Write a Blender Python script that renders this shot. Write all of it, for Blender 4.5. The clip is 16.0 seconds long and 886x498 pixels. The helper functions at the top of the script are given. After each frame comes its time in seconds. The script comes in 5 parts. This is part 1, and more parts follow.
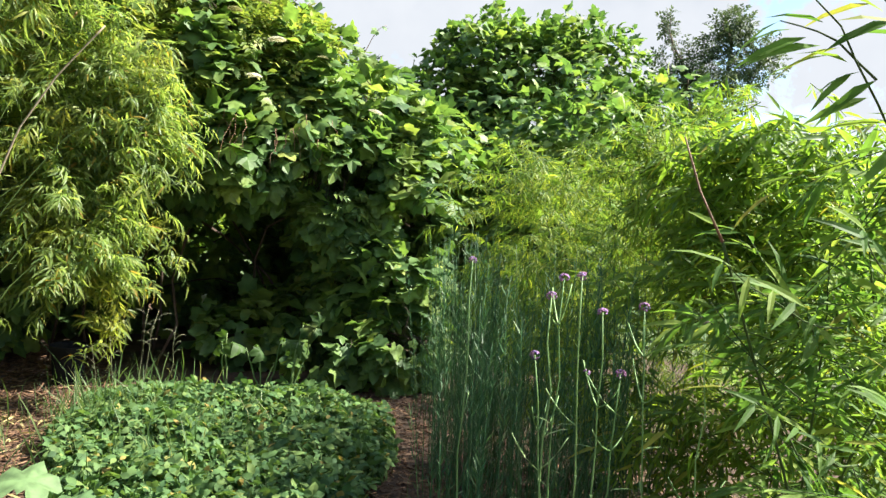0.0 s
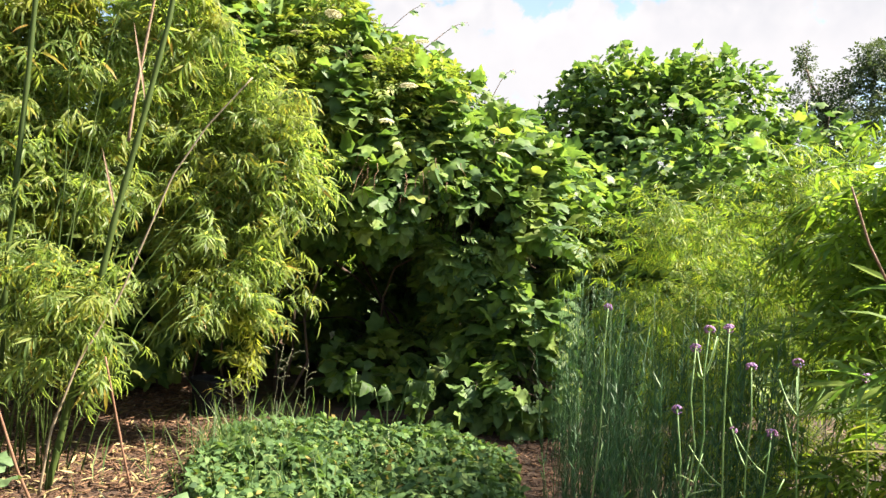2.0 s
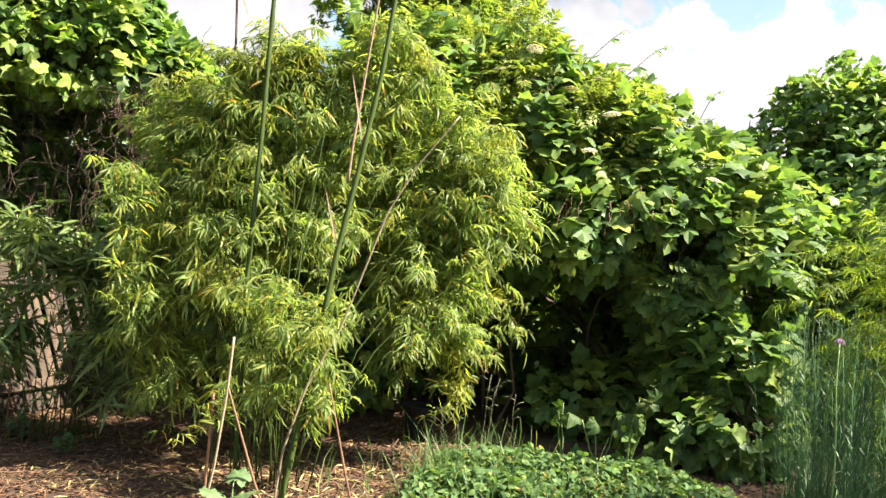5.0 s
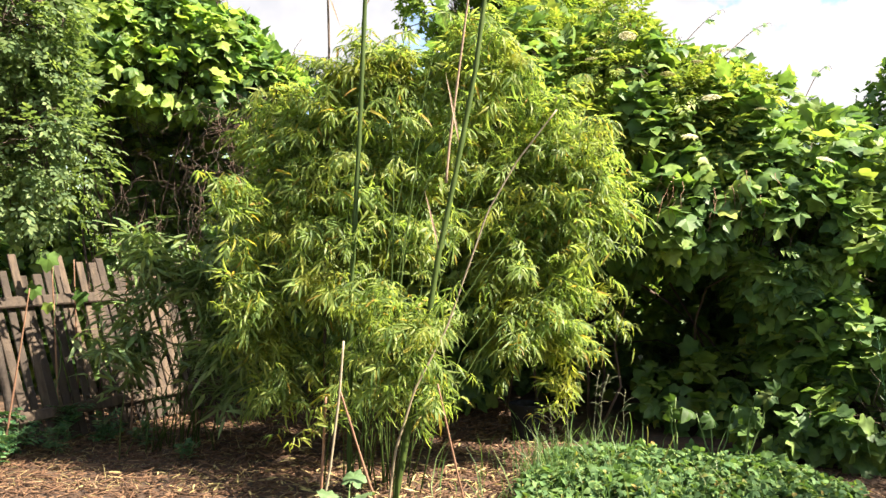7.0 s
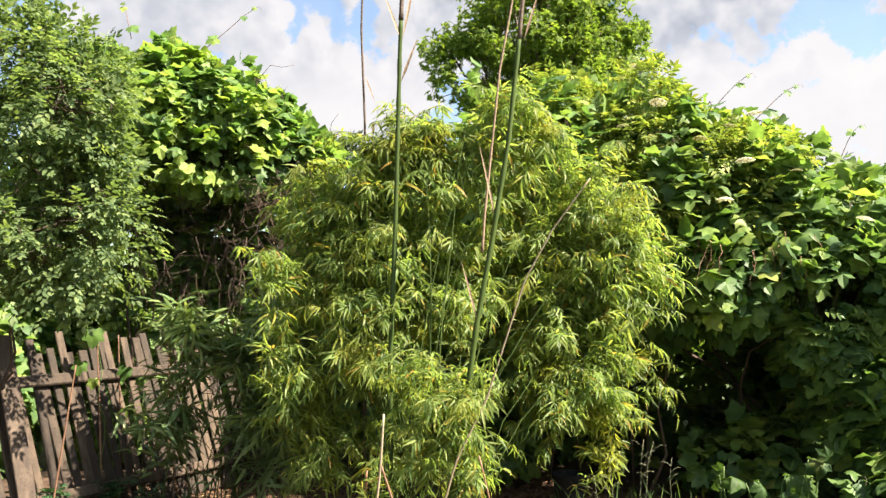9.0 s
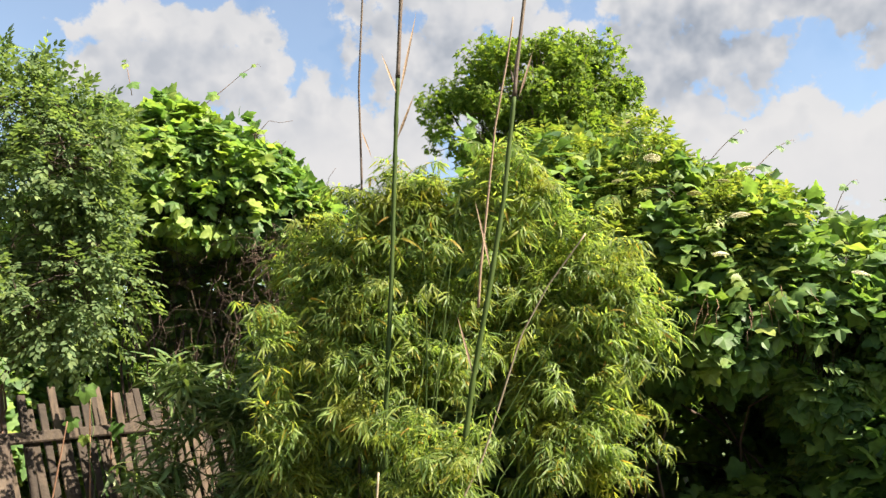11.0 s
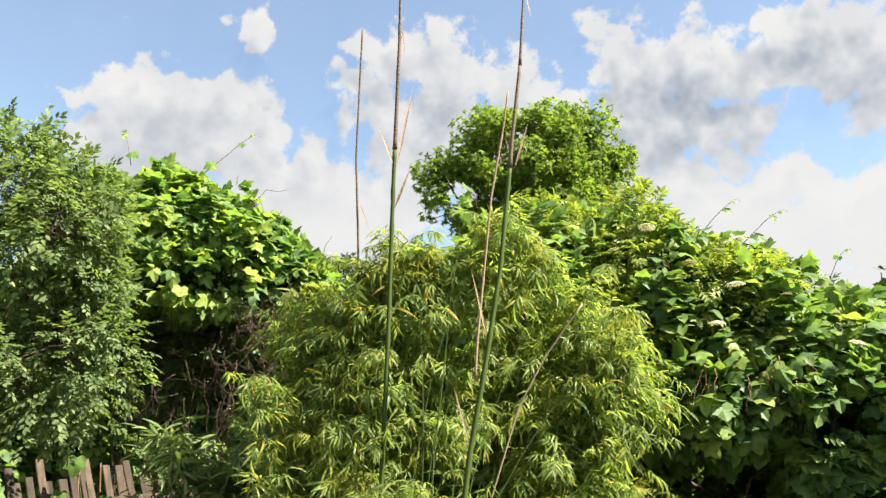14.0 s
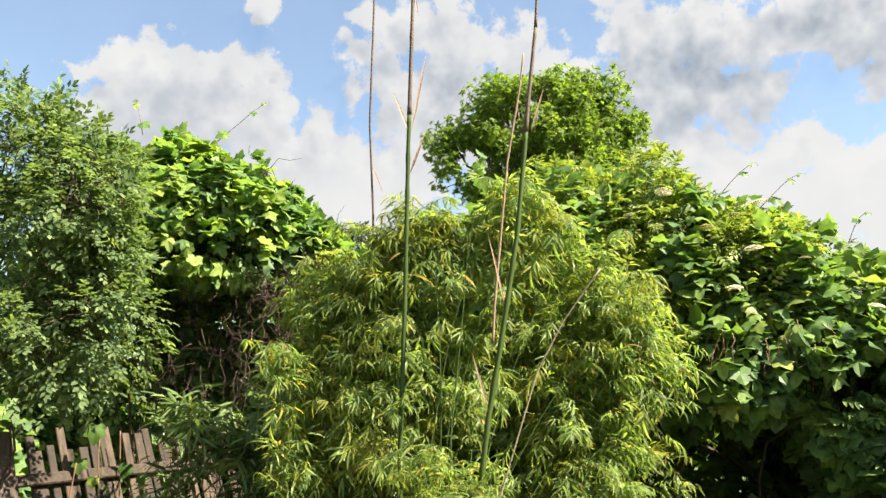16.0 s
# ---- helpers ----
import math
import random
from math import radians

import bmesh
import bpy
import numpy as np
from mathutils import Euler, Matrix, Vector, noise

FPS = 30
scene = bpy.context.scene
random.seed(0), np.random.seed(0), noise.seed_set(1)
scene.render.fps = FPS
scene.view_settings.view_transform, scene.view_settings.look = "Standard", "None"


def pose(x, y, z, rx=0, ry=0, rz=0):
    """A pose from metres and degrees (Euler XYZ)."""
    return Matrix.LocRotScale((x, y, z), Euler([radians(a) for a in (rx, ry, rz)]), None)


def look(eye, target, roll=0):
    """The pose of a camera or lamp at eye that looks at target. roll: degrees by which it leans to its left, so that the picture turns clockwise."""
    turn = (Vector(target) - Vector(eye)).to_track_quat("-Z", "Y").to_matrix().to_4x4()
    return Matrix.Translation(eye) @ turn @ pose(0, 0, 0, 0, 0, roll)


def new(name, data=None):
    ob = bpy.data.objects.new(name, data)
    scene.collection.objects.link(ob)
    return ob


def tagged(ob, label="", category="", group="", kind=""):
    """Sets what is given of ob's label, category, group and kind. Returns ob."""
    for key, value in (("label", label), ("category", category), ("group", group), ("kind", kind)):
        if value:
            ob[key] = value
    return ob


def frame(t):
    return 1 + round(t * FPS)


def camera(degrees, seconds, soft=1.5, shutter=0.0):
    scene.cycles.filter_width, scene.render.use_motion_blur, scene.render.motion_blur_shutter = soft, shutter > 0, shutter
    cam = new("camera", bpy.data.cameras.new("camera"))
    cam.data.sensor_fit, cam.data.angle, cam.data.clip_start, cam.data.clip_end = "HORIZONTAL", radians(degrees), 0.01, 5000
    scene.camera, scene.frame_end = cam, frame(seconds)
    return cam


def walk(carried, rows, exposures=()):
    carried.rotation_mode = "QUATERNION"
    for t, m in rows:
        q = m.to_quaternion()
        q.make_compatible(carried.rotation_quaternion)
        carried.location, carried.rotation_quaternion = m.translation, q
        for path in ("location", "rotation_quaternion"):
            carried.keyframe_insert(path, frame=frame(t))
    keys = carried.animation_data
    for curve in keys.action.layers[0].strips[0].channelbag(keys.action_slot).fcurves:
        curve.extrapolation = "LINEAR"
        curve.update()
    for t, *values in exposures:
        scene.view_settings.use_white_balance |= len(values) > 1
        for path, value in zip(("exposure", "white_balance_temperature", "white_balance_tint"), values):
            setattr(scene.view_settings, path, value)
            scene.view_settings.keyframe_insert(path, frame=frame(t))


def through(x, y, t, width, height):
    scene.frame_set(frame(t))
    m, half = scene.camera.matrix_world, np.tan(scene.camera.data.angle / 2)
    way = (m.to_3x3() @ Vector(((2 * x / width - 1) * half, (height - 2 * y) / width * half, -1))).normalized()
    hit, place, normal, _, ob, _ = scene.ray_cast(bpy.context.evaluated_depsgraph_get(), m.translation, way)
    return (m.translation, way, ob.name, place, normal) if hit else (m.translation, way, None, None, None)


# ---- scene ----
cam = camera(57.55, 16.0, soft=1.45)
walk(cam, [
    (0, look((0.176, -0.028, 1.503), (2.600, 4.335, 1.201), 3.74)),
    (0.5, look((0.159, -0.004, 1.513), (2.428, 4.446, 1.298), 4.10)),
    (1, look((0.128, 0.023, 1.517), (2.203, 4.569, 1.347), 4.37)),
    (1.5, look((0.127, 0.009, 1.525), (2.021, 4.634, 1.372), 4.40)),
    (2, look((0.124, 0.007, 1.525), (1.873, 4.690, 1.412), 4.12)),
    (2.5, look((0.120, 0.002, 1.535), (1.667, 4.756, 1.475), 3.49)),
    (3, look((0.110, -0.006, 1.540), (1.398, 4.825, 1.501), 3.12)),
    (3.5, look((0.109, -0.027, 1.548), (1.131, 4.868, 1.516), 2.74)),
    (4, look((0.103, -0.030, 1.550), (0.943, 4.899, 1.552), 2.79)),
    (6.5, look((0.025, 0.005, 1.536), (0.169, 5.002, 1.476), 1.67)),
    (7, look((0.005, 0.007, 1.541), (0.005, 5.007, 1.497), 0.40)),
    (7.5, look((-0.003, -0.007, 1.545), (-0.169, 4.991, 1.562), -0.42)),
    (8, look((-0.002, -0.019, 1.554), (-0.230, 4.974, 1.675), -0.71)),
    (8.5, look((-0.002, -0.024, 1.567), (-0.226, 4.965, 1.812), -0.83)),
    (9, look((-0.000, -0.023, 1.577), (-0.222, 4.960, 1.930), -0.84)),
    (11.5, look((0.009, -0.024, 1.603), (-0.185, 4.918, 2.335), -0.89)),
    (12, look((0.008, -0.028, 1.609), (-0.186, 4.905, 2.403), -0.97)),
    (12.5, look((0.008, -0.031, 1.612), (-0.175, 4.889, 2.483), -0.96)),
    (13, look((0.008, -0.035, 1.622), (-0.168, 4.871, 2.573), -1.06)),
    (13.5, look((0.007, -0.034, 1.625), (-0.160, 4.857, 2.649), -0.99)),
    (14, look((-0.000, -0.032, 1.628), (-0.160, 4.850, 2.694), -0.95)),
    (14.5, look((-0.017, -0.025, 1.627), (-0.180, 4.853, 2.713), -0.84)),
    (15, look((-0.033, -0.008, 1.620), (-0.209, 4.880, 2.660), -0.85)),
    (15.5, look((-0.047, 0.008, 1.606), (-0.253, 4.915, 2.539), -0.93)),
    (16, look((-0.047, 0.001, 1.599), (-0.268, 4.915, 2.492), -1.32))
], exposures=[(0.0, 2.2, 6000, 8), (1.0, 2.3, 6250, 10), (2.5, 2.35, 6500, 13), (4.2, 2.42, 6500, 12), (7.0, 2.47, 6500, 12), (9.0, 2.3, 6500, 12), (11.5, 2.02, 6500, 9), (12.5, 2.16, 6500, 8), (16.0, 2.16, 6500, 8)])

# ---- daylight: low warm sun from the right, blue sky with heaped clouds ----
SUN_AZ, SUN_EL = 106.0, 47.0
world = bpy.data.worlds.new("sky")
scene.world = world
world.use_nodes = True
wn, wl = world.node_tree.nodes, world.node_tree.links
wn.clear()


sky = wn.new("ShaderNodeTexSky")
sky.sky_type, sky.sun_disc = "NISHITA", False
sky.sun_elevation, sky.sun_rotation = radians(SUN_EL), radians(SUN_AZ)
sky.air_density, sky.dust_density, sky.ozone_density = 1.2, 0.6, 2.0
coords = wn.new("ShaderNodeTexCoord")


def wmath(op, a, b=None, clamp=False):
    n = wn.new("ShaderNodeMath")
    n.operation, n.use_clamp = op, clamp
    for i, v in enumerate((a, b)):
        if v is None:
            continue
        if isinstance(v, (int, float)):
            n.inputs[i].default_value = v
        else:
            wl.new(v, n.inputs[i])
    return n.outputs[0]


def cloud_density(vector, detail=10.0):
    """Heaps of cloud round given directions (x, y, z, radius), broken up by noise."""
    total = None
    plain = vector
    warp, off = wn.new("ShaderNodeTexNoise"), wn.new("ShaderNodeVectorMath")
    warp.inputs["Scale"].default_value, warp.inputs["Detail"].default_value = 14.0, 2.0
    wl.new(vector, warp.inputs["Vector"])
    off.operation = "MULTIPLY_ADD"
    off.inputs[1].default_value = (0.09, 0.09, 0.09)
    wl.new(warp.outputs["Color"], off.inputs[0])
    wl.new(vector, off.inputs[2])
    back_off = wn.new("ShaderNodeVectorMath")
    back_off.operation = "SUBTRACT"
    back_off.inputs[1].default_value = (0.045, 0.045, 0.045)
    wl.new(off.outputs[0], back_off.inputs[0])
    vector = back_off.outputs[0]
    for x, y, z, r in CLOUDS:
        d = Vector((x, y, z)).normalized()
        near = wn.new("ShaderNodeVectorMath")
        near.operation = "DISTANCE"
        wl.new(vector, near.inputs[0])
        near.inputs[1].default_value = d
        fall = wn.new("ShaderNodeMapRange")
        fall.interpolation_type = "SMOOTHSTEP"
        fall.inputs["From Min"].default_value = r * 2.0
        fall.inputs["From Max"].default_value = r * 0.1
        wl.new(near.outputs["Value"], fall.inputs["Value"])
        total = fall.outputs[0] if total is None else wmath("MAXIMUM", total, fall.outputs[0])
    big = wn.new("ShaderNodeTexNoise")
    big.inputs["Scale"].default_value, big.inputs["Detail"].default_value = 28.0, detail
    big.inputs["Roughness"].default_value = 0.6
    wl.new(plain, big.inputs["Vector"])
    wide = wn.new("ShaderNodeTexNoise")
    wide.inputs["Scale"].default_value, wide.inputs["Detail"].default_value = 2.2, 3.0
    wl.new(plain, wide.inputs["Vector"])
    bumps = wmath("MULTIPLY", wmath("SUBTRACT", big.outputs[0], 0.5), 2.1)
    drift = wmath("MULTIPLY", wmath("SUBTRACT", wide.outputs[0], 0.5), 0.3)
    return wmath("ADD", wmath("ADD", total, bumps), drift)


HEAPS = [(-0.412, 0.837, 0.360, 0.023), (-0.390, 0.844, 0.369, 0.027), (-0.363, 0.850, 0.381, 0.028), (-0.336, 0.861, 0.382, 0.032),
         (-0.313, 0.870, 0.382, 0.032), (-0.283, 0.880, 0.382, 0.032), (-0.256, 0.890, 0.377, 0.029), (-0.238, 0.902, 0.360, 0.022),
         (-0.403, 0.854, 0.329, 0.041), (-0.361, 0.873, 0.328, 0.055), (-0.315, 0.891, 0.327, 0.057), (-0.269, 0.905, 0.330, 0.046),
         (-0.252, 0.858, 0.447, 0.018), (-0.230, 0.865, 0.445, 0.020), (-0.209, 0.887, 0.411, 0.006), (-0.213, 0.890, 0.402, 0.005)]
MIDDLE = [(-0.185, 0.930, 0.318, 0.034), (-0.228, 0.941, 0.248, 0.049), (-0.169, 0.953, 0.250, 0.056), (-0.067, 0.950, 0.304, 0.049),
          (-0.124, 0.885, 0.448, 0.022), (-0.139, 0.905, 0.402, 0.018), (-0.114, 0.910, 0.398, 0.028), (-0.093, 0.902, 0.422, 0.029),
         (-0.059, 0.899, 0.434, 0.039), (-0.025, 0.896, 0.443, 0.035), (-0.001, 0.903, 0.430, 0.028), (0.015, 0.913, 0.408, 0.024),
         (-0.019, 0.917, 0.398, 0.046), (-0.089, 0.931, 0.355, 0.053), (-0.041, 0.936, 0.349, 0.053), (0.049, 0.916, 0.399, 0.032),
         (0.076, 0.919, 0.388, 0.032), (-0.165, 0.931, 0.325, 0.013), (-0.161, 0.947, 0.277, 0.043), (-0.208, 0.939, 0.275, 0.042),
         (-0.114, 0.961, 0.251, 0.060)]
BANKS = [(0.167, 0.891, 0.422, 0.036), (0.212, 0.889, 0.406, 0.053), (0.260, 0.876, 0.405, 0.053), (0.308, 0.868, 0.389, 0.041), (0.194, 0.915, 0.354, 0.053),
         (0.244, 0.903, 0.355, 0.046), (0.278, 0.906, 0.320, 0.035), (0.319, 0.889, 0.330, 0.029), (0.195, 0.932, 0.304, 0.039), (0.350, 0.843, 0.409, 0.042),
         (0.392, 0.829, 0.398, 0.050), (0.433, 0.817, 0.381, 0.050), (0.358, 0.854, 0.378, 0.029), (0.401, 0.844, 0.356, 0.028), (0.440, 0.829, 0.344, 0.031),
         (0.129, 0.924, 0.360, 0.032), (0.227, 0.931, 0.285, 0.032)]
LOW = [(0.270, 0.924, 0.272, 0.029), (0.297, 0.914, 0.276, 0.025), (0.329, 0.909, 0.255, 0.029), (0.363, 0.895, 0.260, 0.029), (0.384, 0.884, 0.266, 0.025),
         (0.410, 0.877, 0.250, 0.029), (0.435, 0.865, 0.249, 0.029), (0.300, 0.928, 0.221, 0.053), (0.363, 0.908, 0.211, 0.053), (0.416, 0.886, 0.204, 0.053),
         (0.465, 0.861, 0.209, 0.053), (0.447, 0.854, 0.267, 0.017), (0.473, 0.844, 0.254, 0.035)]
GREY = [(0.200, 0.899, 0.390, 0.077), (0.329, 0.853, 0.405, 0.105), (0.407, 0.824, 0.394, 0.112), (0.188, 0.932, 0.311, 0.063), (0.257, 0.902, 0.347, 0.063),
         (-0.177, 0.921, 0.347, 0.049), (-0.048, 0.931, 0.361, 0.042)]
VEILS = [(0.480, 0.850, 0.170, 0.090), (0.620, 0.750, 0.230, 0.130), (0.330, 0.920, 0.150, 0.090), (0.560, 0.790, 0.220, 0.080), (0.410, 0.880, 0.240, 0.035), (0.450, 0.860, 0.241, 0.036), (0.361, 0.911, 0.200, 0.063), (0.439, 0.879, 0.184, 0.066), (0.217, 0.952, 0.216, 0.084),
          (0.051, 0.957, 0.286, 0.084), (-0.145, 0.960, 0.241, 0.063), (-0.213, 0.950, 0.227, 0.063), (-0.089, 0.955, 0.282, 0.049), (0.521, 0.838, 0.164, 0.105),
          (0.608, 0.757, 0.239, 0.063), (0.670, 0.711, 0.213, 0.063), (0.636, 0.722, 0.273, 0.056), (0.691, 0.675, 0.257, 0.070), (0.542, 0.817, 0.197, 0.056),
          (0.801, 0.569, 0.184, 0.084)]
CLOUDS = HEAPS + MIDDLE + BANKS + LOW + VEILS
# unseen broken clouds, added overhead and behind to lift the fill light
UNSEEN_CLOUDS = [(-0.1, 0.35, 0.9, 0.16), (0.45, 0.25, 0.85, 0.14), (-0.55, 0.1, 0.8, 0.18), (0.1, -0.2, 0.95, 0.17), (-0.3, -0.5, 0.8, 0.2), (0.35, -0.65, 0.65, 0.2),
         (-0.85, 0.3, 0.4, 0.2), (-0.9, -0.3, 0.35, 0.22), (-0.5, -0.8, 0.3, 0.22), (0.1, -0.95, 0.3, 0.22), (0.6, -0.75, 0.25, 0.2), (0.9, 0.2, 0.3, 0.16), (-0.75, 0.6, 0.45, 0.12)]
CLOUDS = CLOUDS + UNSEEN_CLOUDS
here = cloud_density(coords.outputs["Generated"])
shift = wn.new("ShaderNodeVectorMath")
shift.operation = "ADD"
wl.new(coords.outputs["Generated"], shift.inputs[0])
shift.inputs[1].default_value = (0.012, -0.005, 0.035)
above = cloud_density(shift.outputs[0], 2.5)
cover = wn.new("ShaderNodeMapRange")
cover.interpolation_type = "SMOOTHSTEP"
cover.inputs["From Min"].default_value, cover.inputs["From Max"].default_value = 0.36, 0.66
cover.inputs["To Min"].default_value = 0.16
wl.new(here, cover.inputs["Value"])
shade = wn.new("ShaderNodeMapRange")
shade.inputs["From Min"].default_value, shade.inputs["From Max"].default_value = 0.3, 1.25
shade.inputs["To Max"].default_value = 0.5
wl.new(above, shade.inputs["Value"])
# thick grey undersides of the banks
thick = None
for x, y, z, r in GREY:
    near = wn.new("ShaderNodeVectorMath")
    near.operation = "DISTANCE"
    wl.new(coords.outputs["Generated"], near.inputs[0])
    near.inputs[1].default_value = Vector((x, y, z)).normalized()
    fall = wn.new("ShaderNodeMapRange")
    fall.interpolation_type = "SMOOTHSTEP"
    fall.inputs["From Min"].default_value, fall.inputs["From Max"].default_value = r * 1.5, r * 0.2
    fall.inputs["To Max"].default_value = 0.28
    wl.new(near.outputs["Value"], fall.inputs["Value"])
    thick = fall.outputs[0] if thick is None else wmath("MAXIMUM", thick, fall.outputs[0])
# softer and darker folds inside the heaps
folds = wn.new("ShaderNodeTexNoise")
folds.inputs["Scale"].default_value, folds.inputs["Detail"].default_value = 12.0, 5.0
wl.new(shift.outputs[0], folds.inputs["Vector"])
fold = wn.new("ShaderNodeMapRange")
fold.inputs["From Min"].default_value, fold.inputs["From Max"].default_value = 0.35, 0.68
fold.inputs["To Max"].default_value = 0.24
wl.new(folds.outputs[0], fold.inputs["Value"])
murk = wmath("ADD", wmath("ADD", shade.outputs[0], fold.outputs[0]), wmath("MULTIPLY", thick, wmath("MULTIPLY", shade.outputs[0], 2.0)))
tone = wn.new("ShaderNodeValToRGB")
tone.color_ramp.elements[0].color = (3.38, 3.32, 3.30, 1)
tone.color_ramp.elements[1].color = (1.42, 1.6, 1.9, 1)
middle = tone.color_ramp.elements.new(0.5)
middle.color = (2.40, 2.48, 2.66, 1)
# clouds low in the sky are seen through bright haze
parts = wn.new("ShaderNodeSeparateXYZ")
wl.new(coords.outputs["Generated"], parts.inputs[0])
haze = wn.new("ShaderNodeMapRange")
haze.interpolation_type = "SMOOTHSTEP"
haze.inputs["From Min"].default_value, haze.inputs["From Max"].default_value = 0.22, 0.33
haze.inputs["To Min"].default_value = 0.15
wl.new(parts.outputs["Z"], haze.inputs["Value"])
wl.new(wmath("MULTIPLY", murk, haze.outputs[0]), tone.inputs[0])
blend = wn.new("ShaderNodeMixRGB")
wl.new(cover.outputs[0], blend.inputs[0])
dim = wn.new("ShaderNodeVectorMath")
dim.operation = "SCALE"
dim.inputs["Scale"].default_value = 0.84
wl.new(sky.outputs[0], dim.inputs[0])
wl.new(dim.outputs[0], blend.inputs[1])
wl.new(tone.outputs[0], blend.inputs[2])
back = wn.new("ShaderNodeBackground")
back.inputs["Strength"].default_value = 0.06
# the sky brightens towards the sun
toward = wn.new("ShaderNodeVectorMath")
toward.operation = "DOT_PRODUCT"
wl.new(coords.outputs["Generated"], toward.inputs[0])
toward.inputs[1].default_value = (math.sin(radians(SUN_AZ)) * math.cos(radians(SUN_EL)), math.cos(radians(SUN_AZ)) * math.cos(radians(SUN_EL)), math.sin(radians(SUN_EL)))
glare = wn.new("ShaderNodeMapRange")
glare.interpolation_type = "SMOOTHSTEP"
glare.inputs["From Min"].default_value, glare.inputs["From Max"].default_value = 0.6, 0.95
glare.inputs["To Min"].default_value, glare.inputs["To Max"].default_value = 1.0, 1.9
wl.new(toward.outputs["Value"], glare.inputs["Value"])
bright = wn.new("ShaderNodeVectorMath")
bright.operation = "SCALE"
wl.new(blend.outputs[0], bright.inputs[0])
wl.new(glare.outputs[0], bright.inputs["Scale"])
wl.new(bright.outputs[0], back.inputs["Color"])
out = wn.new("ShaderNodeOutputWorld")
wl.new(back.outputs[0], out.inputs["Surface"])

sun = new("sun", bpy.data.lights.new("sun", "SUN"))
sun.data.energy, sun.data.angle, sun.data.color = 5.0, radians(0.6), (1.0, 0.90, 0.73)
az, el = radians(SUN_AZ), radians(SUN_EL)
sun.matrix_world = look((30 * math.sin(az) * math.cos(el), 30 * math.cos(az) * math.cos(el), 30 * math.sin(el)), (0, 0, 0))


# ---- materials ----
def ramp_stops(node, stops):
    els = node.color_ramp.elements
    while len(els) < len(stops):
        els.new(0.5)
    for e, (at, rgb) in zip(els, stops):
        e.position, e.color = at, (*rgb, 1)


def leaf_material(name, stops, through=0.4, rough=0.45, tint=(1.3, 1.32, 0.6), mottle=14.0, gloss=0.3, patch=None):
    """Leaf: each one varies in colour, thin enough for light to pass."""
    m = bpy.data.materials.new(name)
    m.use_nodes = True
    n, l = m.node_tree.nodes, m.node_tree.links
    n.clear()
    geo, info = n.new("ShaderNodeNewGeometry"), n.new("ShaderNodeObjectInfo")
    add, fract = n.new("ShaderNodeMath"), n.new("ShaderNodeMath")
    fract.operation = "FRACT"
    l.new(geo.outputs["Random Per Island"], add.inputs[0])
    l.new(info.outputs["Random"], add.inputs[1])
    l.new(add.outputs[0], fract.inputs[0])
    ramp = n.new("ShaderNodeValToRGB")
    ramp_stops(ramp, stops)
    l.new(fract.outputs[0], ramp.inputs[0])
    hue = ramp.outputs[0]
    if patch is not None:
        # sprays of young or yellowing leaves
        sprays, choose, turned = n.new("ShaderNodeTexNoise"), n.new("ShaderNodeMapRange"), n.new("ShaderNodeMixRGB")
        sprays.inputs["Scale"].default_value, sprays.inputs["Detail"].default_value = 3.2, 3.0
        l.new(geo.outputs["Position"], sprays.inputs["Vector"])
        choose.inputs["From Min"].default_value, choose.inputs["From Max"].default_value = 0.53, 0.70
        choose.inputs["To Max"].default_value = 0.85
        l.new(sprays.outputs[0], choose.inputs["Value"])
        l.new(choose.outputs[0], turned.inputs[0])
        l.new(ramp.outputs[0], turned.inputs[1])
        turned.inputs[2].default_value = (*patch, 1)
        hue = turned.outputs[0]
    spots = n.new("ShaderNodeTexNoise")
    spots.inputs["Scale"].default_value, spots.inputs["Detail"].default_value = mottle, 4.0
    l.new(geo.outputs["Position"], spots.inputs["Vector"])
    level = n.new("ShaderNodeMapRange")
    level.inputs["From Min"].default_value, level.inputs["From Max"].default_value = 0.3, 0.7
    level.inputs["To Min"].default_value, level.inputs["To Max"].default_value = 0.68, 1.3
    l.new(spots.outputs[0], level.inputs["Value"])
    mul = n.new("ShaderNodeVectorMath")
    mul.operation = "SCALE"
    l.new(hue, mul.inputs[0])
    l.new(level.outputs[0], mul.inputs["Scale"])
    body = n.new("ShaderNodeBsdfPrincipled")
    body.inputs["Roughness"].default_value = rough
    body.inputs["Specular IOR Level"].default_value = gloss
    l.new(mul.outputs[0], body.inputs["Base Color"])
    glow = n.new("ShaderNodeVectorMath")
    glow.operation = "MULTIPLY"
    glow.inputs[1].default_value = tint
    l.new(mul.outputs[0], glow.inputs[0])
    trans = n.new("ShaderNodeBsdfTranslucent")
    l.new(glow.outputs[0], trans.inputs["Color"])
    mix = n.new("ShaderNodeMixShader")
    mix.inputs[0].default_value = through
    l.new(body.outputs[0], mix.inputs[1])
    l.new(trans.outputs[0], mix.inputs[2])
    end = n.new("ShaderNodeOutputMaterial")
    l.new(mix.outputs[0], end.inputs["Surface"])
    return m


